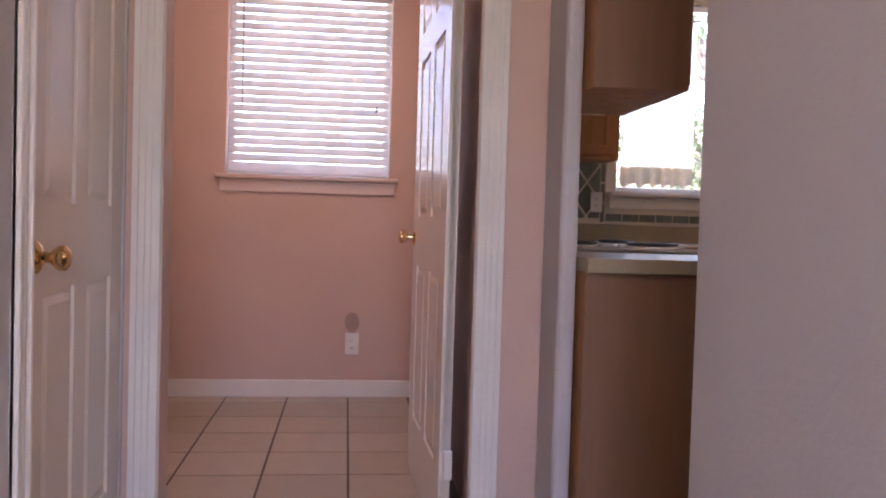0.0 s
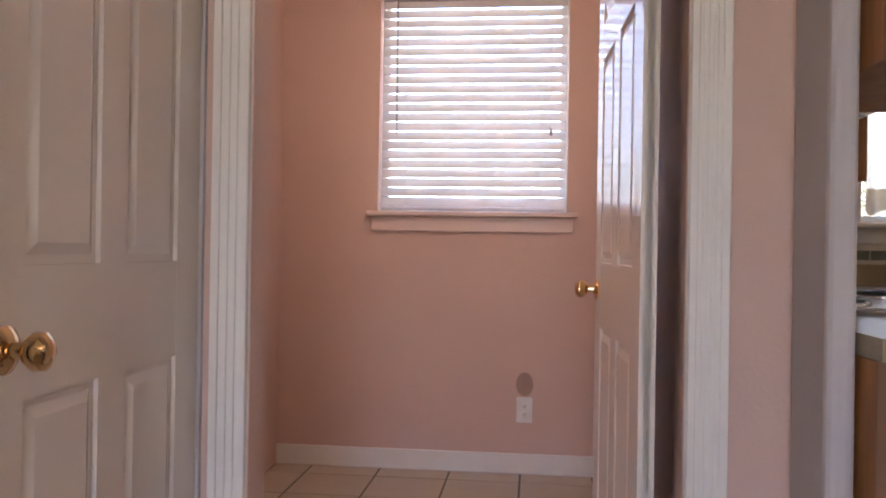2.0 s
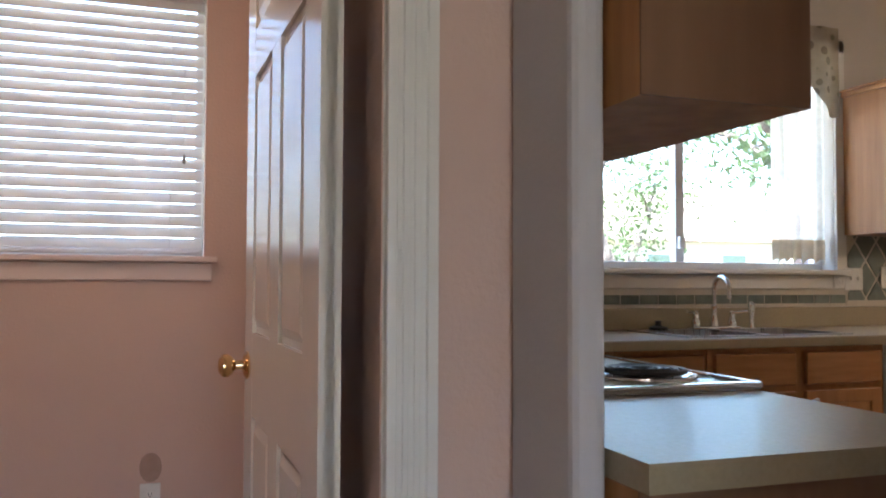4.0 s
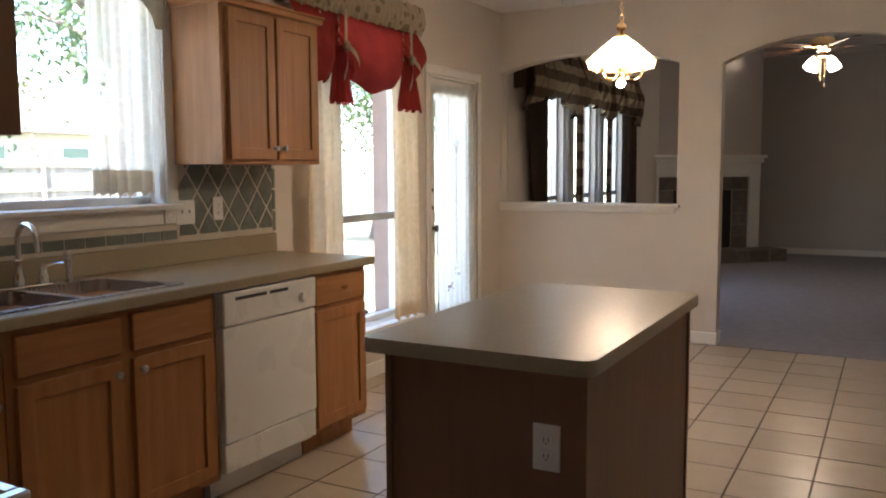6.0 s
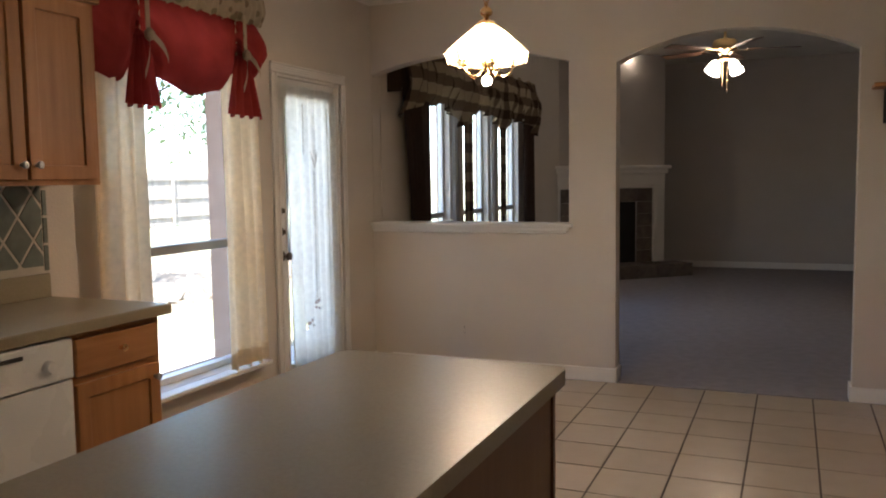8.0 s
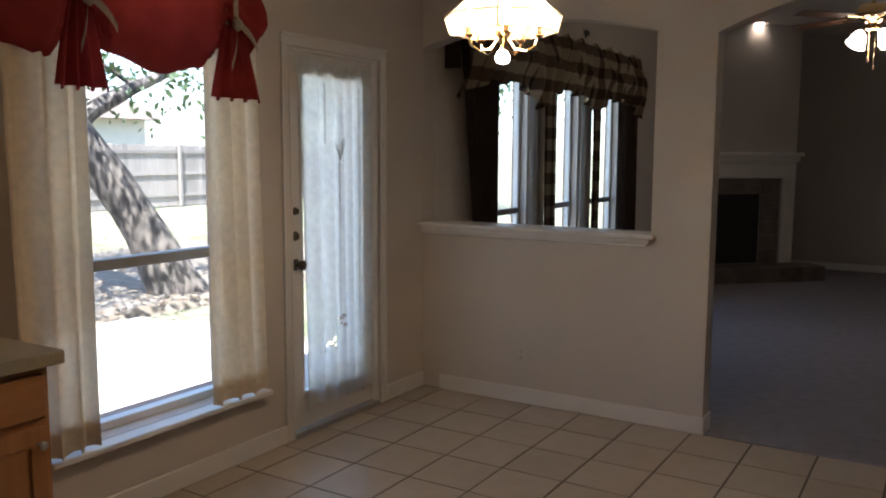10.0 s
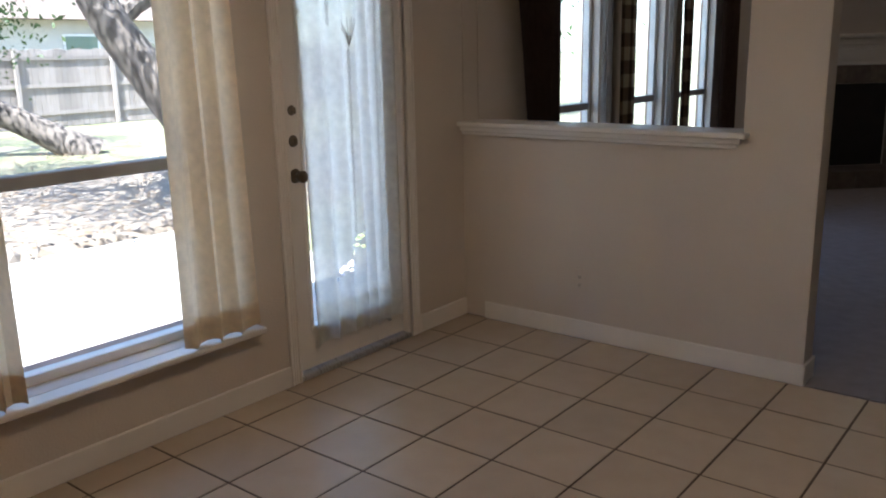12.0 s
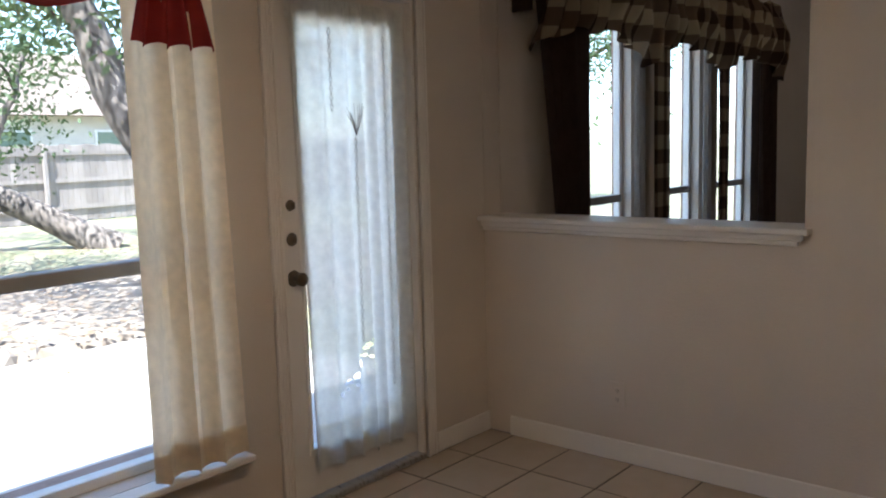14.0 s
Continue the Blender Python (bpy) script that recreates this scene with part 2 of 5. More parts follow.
def thing(name, at=(0, 0, 0), label="", category="", group="", rz=0, kind=""):
    """An empty at a thing's base, under which its parts are hung."""
    e = new(name)
    e.matrix_world = pose(*at, 0, 0, rz)
    ROOT[e] = e.matrix_world.copy()
    return tagged(e, label, category, group, kind)


def link(name, bm, material, smooth=False):
    me = bpy.data.meshes.new(name)
    bmesh.ops.recalc_face_normals(bm, faces=bm.faces)
    bm.to_mesh(me)
    bm.free()
    me.materials.append(material)
    if smooth:
        me.shade_smooth()
        me.set_sharp_from_angle(angle=radians(40))
    return new(name, me)


def part(name, bm, material, parent, label="", smooth=False, local=False):
    """One mesh under a thing or a part; the bmesh is given in the world, or in the thing's own axes if local."""
    m = ROOT[parent]
    if not local:
        bm.transform(m.inverted())
    ob = link(name, bm, material, smooth)
    ob.parent = parent
    ROOT[ob] = m
    return tagged(ob, label)


def solid(name, bm, material, label, category, group="", smooth=False, kind=""):
    return tagged(link(name, bm, material, smooth), label, category, group, kind)


def boxes(*items, bevel=0.0, seg=1):
    bm = bmesh.new()
    for x0, x1, y0, y1, z0, z1 in items:
        m = Matrix.Translation(((x0 + x1) / 2, (y0 + y1) / 2, (z0 + z1) / 2)) @ Matrix.Diagonal((abs(x1 - x0), abs(y1 - y0), abs(z1 - z0), 1))
        bmesh.ops.create_cube(bm, size=1, matrix=m)
    if bevel:
        bmesh.ops.bevel(bm, geom=list(bm.edges), offset=bevel, segments=seg, affect='EDGES', profile=0.5)
    return bm


def lathe(profile, at=(0, 0, 0), n=20, m=None, bm=None):
    """Turns (radius, height) pairs about z."""
    bm = bm or bmesh.new()
    m = m or Matrix.Translation(at)
    rings = []
    for r, z in profile:
        rings.append([bm.verts.new(m @ Vector((max(r, 1e-4) * math.cos(2 * math.pi * i / n), max(r, 1e-4) * math.sin(2 * math.pi * i / n), z))) for i in range(n)])
    for a, b in zip(rings, rings[1:]):
        for i in range(n):
            bm.faces.new((a[i], a[(i + 1) % n], b[(i + 1) % n], b[i]))
    bm.faces.new(rings[0][::-1])
    bm.faces.new(rings[-1])
    return bm


def tube(points, radius, n=8, bm=None):
    """A round bar along points; radius is one number or one for each point."""
    bm = bm or bmesh.new()
    pts = [Vector(p) for p in points]
    rad = radius if isinstance(radius, (list, tuple)) else [radius] * len(pts)
    rings, side = [], None
    for i, p in enumerate(pts):
        d = (pts[min(i + 1, len(pts) - 1)] - pts[max(i - 1, 0)]).normalized()
        if side is None:
            side = d.orthogonal().normalized()
        side = (side - d * side.dot(d)).normalized()
        up = d.cross(side)
        rings.append([bm.verts.new(p + (side * math.cos(2 * math.pi * k / n) + up * math.sin(2 * math.pi * k / n)) * rad[i]) for k in range(n)])
    for a, b in zip(rings, rings[1:]):
        for k in range(n):
            bm.faces.new((a[k], a[(k + 1) % n], b[(k + 1) % n], b[k]))
    bm.faces.new(rings[0][::-1])
    bm.faces.new(rings[-1])
    return bm


def sheet(f, nu, nv, thick=0.0):
    """A surface from f(u, v), u and v from 0 to 1, with uv in metres along it."""
    bm = bmesh.new()
    uvl = bm.loops.layers.uv.new("UVMap")
    g = [[bm.verts.new(f(i / nu, j / nv)) for i in range(nu + 1)] for j in range(nv + 1)]
    pu = [0.0]
    for i in range(nu):
        pu.append(pu[-1] + (g[0][i + 1].co - g[0][i].co).length)
    for j in range(nv):
        for i in range(nu):
            fc = bm.faces.new((g[j][i], g[j][i + 1], g[j + 1][i + 1], g[j + 1][i]))
            for lp, (a, b) in zip(fc.loops, ((i, j), (i + 1, j), (i + 1, j + 1), (i, j + 1))):
                lp[uvl].uv = (pu[a], g[b][a].co.z)
    if thick:
        bmesh.ops.solidify(bm, geom=list(bm.faces), thickness=thick)
    return bm


def cell_wall(axis, c0, c1, u0, u1, z0, z1, holes):
    """A thick wall across x or y with square openings through it."""
    us = sorted({u0, u1, *[h[0] for h in holes], *[h[1] for h in holes]})
    zs = sorted({z0, z1, *[h[2] for h in holes], *[h[3] for h in holes]})
    full = {(i, j): not any(h[0] < (us[i] + us[i + 1]) / 2 < h[1] and h[2] < (zs[j] + zs[j + 1]) / 2 < h[3] for h in holes)
            for i in range(len(us) - 1) for j in range(len(zs) - 1)}
    bm = bmesh.new()
    P = (lambda c, u, z: (c, u, z)) if axis == "x" else (lambda c, u, z: (u, c, z))

    def quad(*p):
        bm.faces.new([bm.verts.new(q) for q in p])
    for (i, j), f in full.items():
        if not f:
            continue
        a, b, lo, hi = us[i], us[i + 1], zs[j], zs[j + 1]
        for c in (c0, c1):
            quad(P(c, a, lo), P(c, b, lo), P(c, b, hi), P(c, a, hi))
        for di, dj, p, q in ((-1, 0, (a, lo), (a, hi)), (1, 0, (b, lo), (b, hi)), (0, -1, (a, lo), (b, lo)), (0, 1, (a, hi), (b, hi))):
            if not full.get((i + di, j + dj), False):
                quad(P(c0, *p), P(c1, *p), P(c1, *q), P(c0, *q))
    bmesh.ops.remove_doubles(bm, verts=bm.verts, dist=1e-5)
    return bm


def soften(ob, width, seg=3):
    b = ob.modifiers.new("rounded", 'BEVEL')
    b.width, b.segments, b.limit_method, b.angle_limit = width, seg, 'ANGLE', radians(50)
    return ob

# ---- the shell ----
H_K, H_L, H_H = 2.65, 3.05, 2.45
Y_ST = -6.485         # kitchen face of the wall behind the stove
WIN_LAU = (-7.74, -6.84, 1.23, 2.30)
WIN_SINK = (-5.53, -3.72, 1.20, 2.32)
WIN_DIN = (-2.60, -1.52, 0.34, 2.12)
DOOR_OUT = (-1.235, -0.475, 0.0, 2.035)
WIN_LIV = [(0.81, 1.50, 0.34, 2.12), (1.83, 2.52, 0.34, 2.12), (2.85, 3.54, 0.34, 2.12)]
ARCH = (1.805, 3.235, 2.125, 2.29)
NICHE = (0.004, 1.487, 2.155, 2.265, 1.045)

outer = solid("wall_west", cell_wall("x", -0.18, 0.0, -6.61, 0.3, -0.3, 3.2, [WIN_SINK, WIN_DIN, DOOR_OUT]), PAINT,
              "cream painted outer wall with windows and glass door", "wall", kind="structure")
solid("wall_west_laundry", cell_wall("x", -0.18, 0.0, -8.36, -6.61, -0.3, 3.2, [WIN_LAU]), PAINT_LAU,
      "peach painted laundry wall with a blind-covered window", "wall", kind="structure")
solid("wall_living_west", cell_wall("x", -0.10, 0.0, 0.3, 7.6, -0.3, 3.2, WIN_LIV), PAINT, "painted window wall of the living room", "wall", kind="structure")
solid("wall_living_west_outside", cell_wall("x", -0.13, -0.104, 0.3, 7.7, -0.3, 3.3, WIN_LIV), EXTW, "brown brick outer face of the living room wall", "wall", kind="structure")
solid("wall_west_outside", cell_wall("x", -0.30, -0.184, -8.5, 0.3, -0.3, 3.3, [WIN_LAU, WIN_SINK, WIN_DIN, DOOR_OUT]), EXTW,
      "brown brick outer face of the house wall", "wall", kind="structure")


def arc_top(x, a, b, spring, top):
    h = top - spring
    r = ((b - a) ** 2 / 4 + h * h) / (2 * h)
    return top - r + math.sqrt(max(0, r * r - (x - (a + b) / 2) ** 2))


def arched_wall(y0, y1, x0, x1, z1):
    """The wall between dining and living room: a niche over a half wall and an arched opening."""
    bm = bmesh.new()
    n = 20
    xs = [x0] + [NICHE[0] + (NICHE[1] - NICHE[0]) * i / n for i in range(n + 1)] + [ARCH[0] + (ARCH[1] - ARCH[0]) * i / n for i in range(n + 1)] + [x1]

    def quad(*p):
        bm.faces.new([bm.verts.new(q) for q in p])
    for a, b in zip(xs, xs[1:]):
        m = (a + b) / 2
        if NICHE[0] < m < NICHE[1]:
            t = [arc_top(v, NICHE[0], NICHE[1], NICHE[2], NICHE[3]) for v in (a, b)]
            spans = [((0, 0), (NICHE[4],) * 2), (t, (z1, z1))]
        elif ARCH[0] < m < ARCH[1]:
            t = [arc_top(v, *ARCH) for v in (a, b)]
            spans = [(t, (z1, z1))]
        else:
            spans = [((0, 0), (NICHE[4],) * 2), ((NICHE[4],) * 2, (NICHE[2],) * 2), ((NICHE[2],) * 2, (z1, z1))] if m < ARCH[0] else [((0, 0), (ARCH[2],) * 2), ((ARCH[2],) * 2, (z1, z1))]
        for lo, hi in spans:
            for y in (y0, y1):
                quad((a, y, lo[0]), (b, y, lo[1]), (b, y, hi[1]), (a, y, hi[0]))
            if lo[0] > 0.1 and (NICHE[0] < m < NICHE[1] or ARCH[0] < m < ARCH[1]):
                quad((a, y0, lo[0]), (b, y0, lo[1]), (b, y1, lo[1]), (a, y1, lo[0]))
            if hi[0] < 1.2 and NICHE[0] < m < NICHE[1]:
                quad((a, y0, hi[0]), (b, y0, hi[1]), (b, y1, hi[1]), (a, y1, hi[0]))
    for x, lo, hi in ((NICHE[0], NICHE[4], NICHE[2]), (NICHE[1], NICHE[4], NICHE[2]), (ARCH[0], 0, ARCH[2]), (ARCH[1], 0, ARCH[2])):
        cuts = [lo] + ([NICHE[4], NICHE[2]] if x == ARCH[0] else []) + [hi]
        for c, d in zip(cuts, cuts[1:]):
            if d - c > 1e-6:
                quad((x, y0, c), (x, y1, c), (x, y1, d), (x, y0, d))
    bmesh.ops.remove_doubles(bm, verts=bm.verts, dist=1e-4)
    return bm


soften(solid("wall_north", arched_wall(0.0, 0.13, 0.0, 4.05, 3.2), PAINT, "cream wall with an arched niche and arched opening", "wall", kind="structure"), 0.018)
soften(solid("wall_stove", boxes((2.203, 2.418, -6.480, -6.428, 0, H_K)), PAINT_HALL, "off-white wall stub beside the stove with rounded end", "wall", kind="structure"), 0.018)
solid("wall_stove_back", boxes((0.0, 2.088, -6.612, Y_ST, 0, H_K)), PAINT, "cream wall between laundry and kitchen", "wall", kind="structure")
soften(solid("wall_hall_kitchen", boxes((3.222, 6.6, -6.44, -6.32, 0, H_K)), PAINT_HALL, "off-white hall wall with a rounded end", "wall", kind="structure"), 0.018)
solid("wall_hall_lintel", boxes((2.42, 3.22, -6.48, -6.43, 2.40, H_K)), PAINT_HALL, "off-white wall above the kitchen opening", "wall", kind="structure")
solid("wall_laundry_front", cell_wall("x", 2.09, 2.20, -8.36, -6.43, 0, H_H, [(-7.595, -6.685, -0.01, 2.05)]), PAINT_LAU,
      "peach painted wall with the laundry doorway", "wall", kind="structure")
solid("wall_laundry_south", boxes((0.0, 2.2, -8.36, -8.22, 0, H_H)), PAINT_LAU, "peach painted laundry side wall", "wall", kind="structure")
solid("wall_laundry_north", boxes((0.0, 2.088, -6.635, -6.614, 0, H_H)), PAINT_LAU, "peach painted laundry wall behind the door", "wall", kind="structure")
solid("wall_hall_south", cell_wall("y", -7.84, -7.70, 2.2, 6.6, 0, H_H, [(2.215, 2.945, -0.01, 2.05)]), PAINT_HALL, "off-white hall wall with a closet door", "wall", kind="structure")
solid("wall_closet", boxes((2.2, 3.1, -8.5, -8.4, 0, H_H), (3.1, 3.2, -8.5, -7.86, 0, H_H)), PAINT_HALL, "plain closet walls", "wall", kind="structure")
solid("wall_east", boxes((4.05, 4.17, -6.40, 0.13, 0, 3.2)), PAINT, "plain cream wall of the kitchen", "wall", kind="structure")
# out of view; the opening is added to let sky light into the hall
solid("wall_hall_east", cell_wall("x", 6.6, 6.75, -7.86, -6.32, 0, H_K, [(-7.50, -6.65, 0.02, 2.05)]), PAINT_HALL, "unseen off-white hall end wall with an added opening for daylight", "wall", kind="structure")
solid("wall_living_north", boxes((0.0, 5.2, 7.5, 7.62, 0, 3.2)), PAINT_LIV, "taupe living room end wall", "wall", kind="structure")
solid("wall_living_east", boxes((5.2, 5.32, 0.0, 7.62, 0, 3.2)), PAINT_LIV, "taupe living room side wall", "wall", kind="structure")
solid("wall_living_south", boxes((4.17, 5.2, 0.0, 0.13, 0, 3.2)), PAINT_LIV, "plain living room wall", "wall", kind="structure")
solid("wall_living_west_skin", cell_wall("x", 0.0, 0.004, 0.135, 7.5, 0, 3.05, WIN_LIV), PAINT, "taupe painted window wall of the living room", "wall", kind="structure")
solid("wall_living_back_skin", cell_wall("y", 0.13, 0.134, 3.25, 5.2, 0, 3.05, []), PAINT_LIV, "taupe painted wall beside the arch", "wall", kind="structure")
solid("ceiling_kitchen", boxes((-0.15, 4.17, -6.46, 0.0, H_K, H_K + 0.12)), CEIL, "white textured ceiling", "ceiling", kind="structure")
solid("ceiling_hall", boxes((2.2, 6.75, -7.86, -6.614, H_H, H_H + 0.12), (2.205, 6.75, -6.612, -6.503, H_H, H_H + 0.12), (3.222, 6.75, -6.503, -6.445, H_H, H_H + 0.12)), CEIL, "white textured hall ceiling", "ceiling", kind="structure")
solid("ceiling_laundry", boxes((-0.15, 2.2, -8.36, -6.62, H_H, H_H + 0.12)), CEIL, "white textured laundry ceiling", "ceiling", kind="structure")
solid("ceiling_living", boxes((-0.15, 5.3, 0.0, 7.6, H_L, H_L + 0.12)), CEIL, "white textured living room ceiling", "ceiling", kind="structure")
solid("roof", boxes((-0.75, 7.0, -8.7, 8.0, 3.3, 3.4)), ROOFM, "shingled roof with eaves over the windows", "roof", kind="structure")

floor = thing("floor", (0, 0, 0), "beige square ceramic floor tiles with dark grout", "floor", kind="structure")
part("grout_bed", boxes((0.0, 6.6, -8.36, 0.0, -0.08, -0.0022)), GROUT, floor, "dark brown grout")
solid("floor_living", boxes((0.0, 5.2, 0.0, 7.5, -0.08, 0.004)), CARPET, "grey living room carpet", "floor", kind="structure")


def run_of(name, items, h, material, label, category, bevel=0.004):
    solid(name, boxes(*[(a, b, c, d, 0.0, h) for a, b, c, d in items], bevel=bevel), material, label, category, kind="structure")


# ---- baseboards and casings ----
run_of("baseboard", [(0.14, 1.815, -0.014, 0.0)], 0.095, TRIM, "white painted baseboard under the niche", "baseboard")
run_of("baseboard", [(1.8, 1.814, -0.014, 0.144)], 0.095, TRIM, "white painted baseboard round the arch jamb", "baseboard")
run_of("baseboard", [(3.221, 3.235, -0.014, 0.144)], 0.095, TRIM, "white painted baseboard round the arch jamb", "baseboard")
run_of("baseboard", [(3.221, 3.46, -0.014, 0.0)], 0.095, TRIM, "white painted baseboard beside the desk", "baseboard")
run_of("baseboard", [(0.0, 0.014, -0.40, 0.0)], 0.095, TRIM, "white painted baseboard beside the glass door", "baseboard")
run_of("baseboard", [(0.0, 0.014, -2.94, -1.295)], 0.095, TRIM, "white painted baseboard under the window", "baseboard")
run_of("baseboard", [(0.0, 0.014, -8.22, -6.65)], 0.095, TRIM, "white painted laundry baseboard", "baseboard")
run_of("baseboard", [(0.3, 5.2, 7.486, 7.5)], 0.095, TRIM, "white painted living room baseboard", "baseboard")
run_of("baseboard", [(5.186, 5.2, 0.14, 7.48)], 0.095, TRIM, "white painted living room baseboard", "baseboard")


def casing(name, axis, face, out, u0, u1, z1, label, w=0.062, sides=(1, 1)):
    """Fluted trim on three sides of an opening: u0 to u1 is the opening."""
    t = thing(name, (0, 0, 0), label, "door trim", kind="structure")

    def strip(a, b, lo, hi, nm):
        its = []
        for k, (p, q, d) in enumerate(((0, 1, 0.010), (0.0, 0.22, 0.018), (0.34, 0.46, 0.015), (0.56, 0.68, 0.015), (0.80, 1.0, 0.020))):
            if nm == "head_casing":
                box = (a, b, lo + (hi - lo) * p, lo + (hi - lo) * q)
            else:
                box = (a + (b - a) * p, a + (b - a) * q, lo, hi)
            c0, c1 = sorted((face, face + out * d))
            its.append((c0, c1, box[0], box[1], box[2], box[3]) if axis == "x" else (box[0], box[1], c0, c1, box[2], box[3]))
        part(nm, boxes(*its, bevel=0.002), TRIM, t)
    if sides[0]:
        strip(u0 - w, u0 - 0.004, 0, z1, "side_casing")
    if sides[1]:
        strip(u1 + w, u1 + 0.004, 0, z1, "side_casing")
    strip(u0 - w, u1 + w, z1 + 0.002, z1 + w, "head_casing")
    return t


casing("trim", "x", 2.20, 1, -7.595, -6.685, 2.05, "white fluted door casing round the laundry doorway", w=0.085)
casing("trim", "y", -7.70, 1, 2.29, 2.945, 2.05, "white fluted door casing round the closet door", w=0.07, sides=(0, 1))
casing("trim", "x", 0.0, 1, -1.235, -0.475, 2.035, "white casing round the glass patio door", w=0.062)
solid("jamb", boxes((2.085, 2.205, -7.615, -7.597, 0, 2.05), (2.085, 2.205, -6.683, -6.665, 0, 2.05), (2.085, 2.205, -7.615, -6.665, 2.05, 2.07), bevel=0.002), TRIM,
      "white laundry door jamb", "door frame", kind="structure")

# ---- doors ----
def panel_door(name, hinge, rz, w, h, label, knobs=(-1, 1), knob_z=0.925):
    """Six-panel door; local x runs from the hinge to the latch edge, y is its thickness."""
    t = thing(name, hinge, label, "door", rz=rz, kind="structure")
    th = 0.035
    st, mul = 0.105 * w / 0.71, 0.09 * w / 0.71
    pw = (w - 2 * st - mul) / 2
    rows = ((0.22, 0.815), (1.005, 1.60), (1.71, h - 0.12))
    part("slab", boxes((0, w, -th / 2 + 0.009, th / 2 - 0.009, 0, h)), DOORW, t, local=True)
    for a, b in ((0, st), (w - st, w)):
        part("stile", boxes((a, b, -th / 2, th / 2, 0, h)), DOORW, t, local=True)
    part("mullion", boxes((st + pw, st + pw + mul, -th / 2 + 0.0006, th / 2 - 0.0006, 0.01, h - 0.01)), DOORW, t, local=True)
    for a, b in ((0.0, 0.22), (0.815, 1.005), (1.60, 1.71), (h - 0.12, h - 0.0005)):
        part("rail", boxes((st - 0.002, w - st + 0.002, -th / 2 + 0.0003, th / 2 - 0.0003, a, b)), DOORW, t, local=True)
    for lo, hi in rows:
        for x in (st, st + pw + mul):
            bm = boxes((x + 0.006, x + pw - 0.006, -th / 2 + 0.0085, th / 2 - 0.0085, lo + 0.006, hi - 0.006))
            for f in [f for f in bm.faces if abs(f.normal.y) > 0.9]:
                bmesh.ops.inset_individual(bm, faces=[f], thickness=0.012)
                bmesh.ops.inset_individual(bm, faces=[f], thickness=0.026)
                for v in f.verts:
                    v.co.y += 0.0075 * (1 if f.normal.y > 0 else -1)
            part("panel", bm, DOORW, t, local=True)
    kx = w - 0.062
    for s in knobs:
        m = Matrix.Translation((kx, s * th / 2, knob_z)) @ Matrix.Rotation(radians(-90 * s), 4, 'X')
        k = part("knob", lathe(((0.032, 0.0), (0.034, 0.004), (0.024, 0.011), (0.012, 0.014), (0.011, 0.030), (0.019, 0.036), (0.0275, 0.048), (0.0265, 0.060), (0.016, 0.068), (0.002, 0.070)), m=m), BRASS, t,
                 "polished brass knob with round rose", smooth=True, local=True)
    part("latch_plate", boxes((w, w + 0.002, -0.012, 0.012, knob_z - 0.03, knob_z + 0.03)), BRASS, t, "brass latch plate", local=True)
    for z in (0.24, 1.80):
        part("hinge", boxes((-0.012, 0.004, -th / 2 - 0.004, th / 2 - 0.012, z - 0.045, z + 0.045), bevel=0.002), TRIM, t, local=True)
    return t


panel_door("door_laundry", (2.155, -6.752, 0.012), 180 + 2, 0.84, 2.03, "white six-panel laundry door standing open against the wall")
panel_door("door_closet", (2.222, -7.722, 0.012), 0, 0.715, 2.03, "white six-panel closet door, closed, brass knob", knobs=(1,), knob_z=0.89)
solid("strike_plate", boxes((2.938, 2.946, -7.702, -7.6965, 0.865, 0.945), bevel=0.001), DARKP, "dark metal strike plate beside the closet knob", "strike plate", kind="structure")


def patio_door():
    y0, y1, xa, xb = -1.215, -0.495, -0.075, -0.032
    t = thing("door_patio", (-0.05, -0.855, 0.0), "white patio door with one tall glass pane behind a lace curtain", "door", kind="structure")
    part("slab", cell_wall("x", xa, xb, y0, y1, 0.03, 2.015, [(y0 + 0.085, y1 - 0.085, 0.20, 1.925)]), TRIM, t)
    for a, b, c, d in ((y0 + 0.085, y1 - 0.085, 0.20, 0.225), (y0 + 0.085, y1 - 0.085, 1.90, 1.925), (y0 + 0.085, y0 + 0.105, 0.225, 1.90), (y1 - 0.105, y1 - 0.085, 0.225, 1.90)):
        part("glazing_bead", boxes((xa - 0.004, xb + 0.006, a, b, c, d), bevel=0.003), TRIM, t)
    g = part("pane", boxes((-0.056, -0.050, y0 + 0.09, y1 - 0.09, 0.21, 1.915)), GLASS, t)
    g.visible_shadow = False
    m = Matrix.Translation((xb, y0 + 0.045, 0.92)) @ Matrix.Rotation(radians(90), 4, 'Y')
    part("knob", lathe(((0.03, 0.0), (0.032, 0.005), (0.012, 0.012), (0.011, 0.03), (0.026, 0.045), (0.026, 0.058), (0.004, 0.066)), m=m), BRASS_BACKLIT, t, "brass door knob in a colour darkened as if backlit", smooth=True)
    for z, r in ((1.07, 0.024), (1.20, 0.02)):
        m = Matrix.Translation((xb, y0 + 0.045, z)) @ Matrix.Rotation(radians(90), 4, 'Y')
        dk = part("deadbolt", lathe(((r, 0), (r + 0.002, 0.004), (r * 0.7, 0.012), (0.004, 0.014)), m=m), BRASS_BACKLIT, t, "brass deadbolt in a colour darkened as if backlit", smooth=True)
        part("thumb_turn", boxes((xb + 0.012, xb + 0.03, y0 + 0.041, y0 + 0.049, z - 0.014, z + 0.014), bevel=0.002), BRASS_BACKLIT, dk)
    part("threshold", boxes((-0.13, 0.012, y0 - 0.015, y1 + 0.015, 0.0, 0.024), bevel=0.004), STEEL, t, "dull metal threshold")
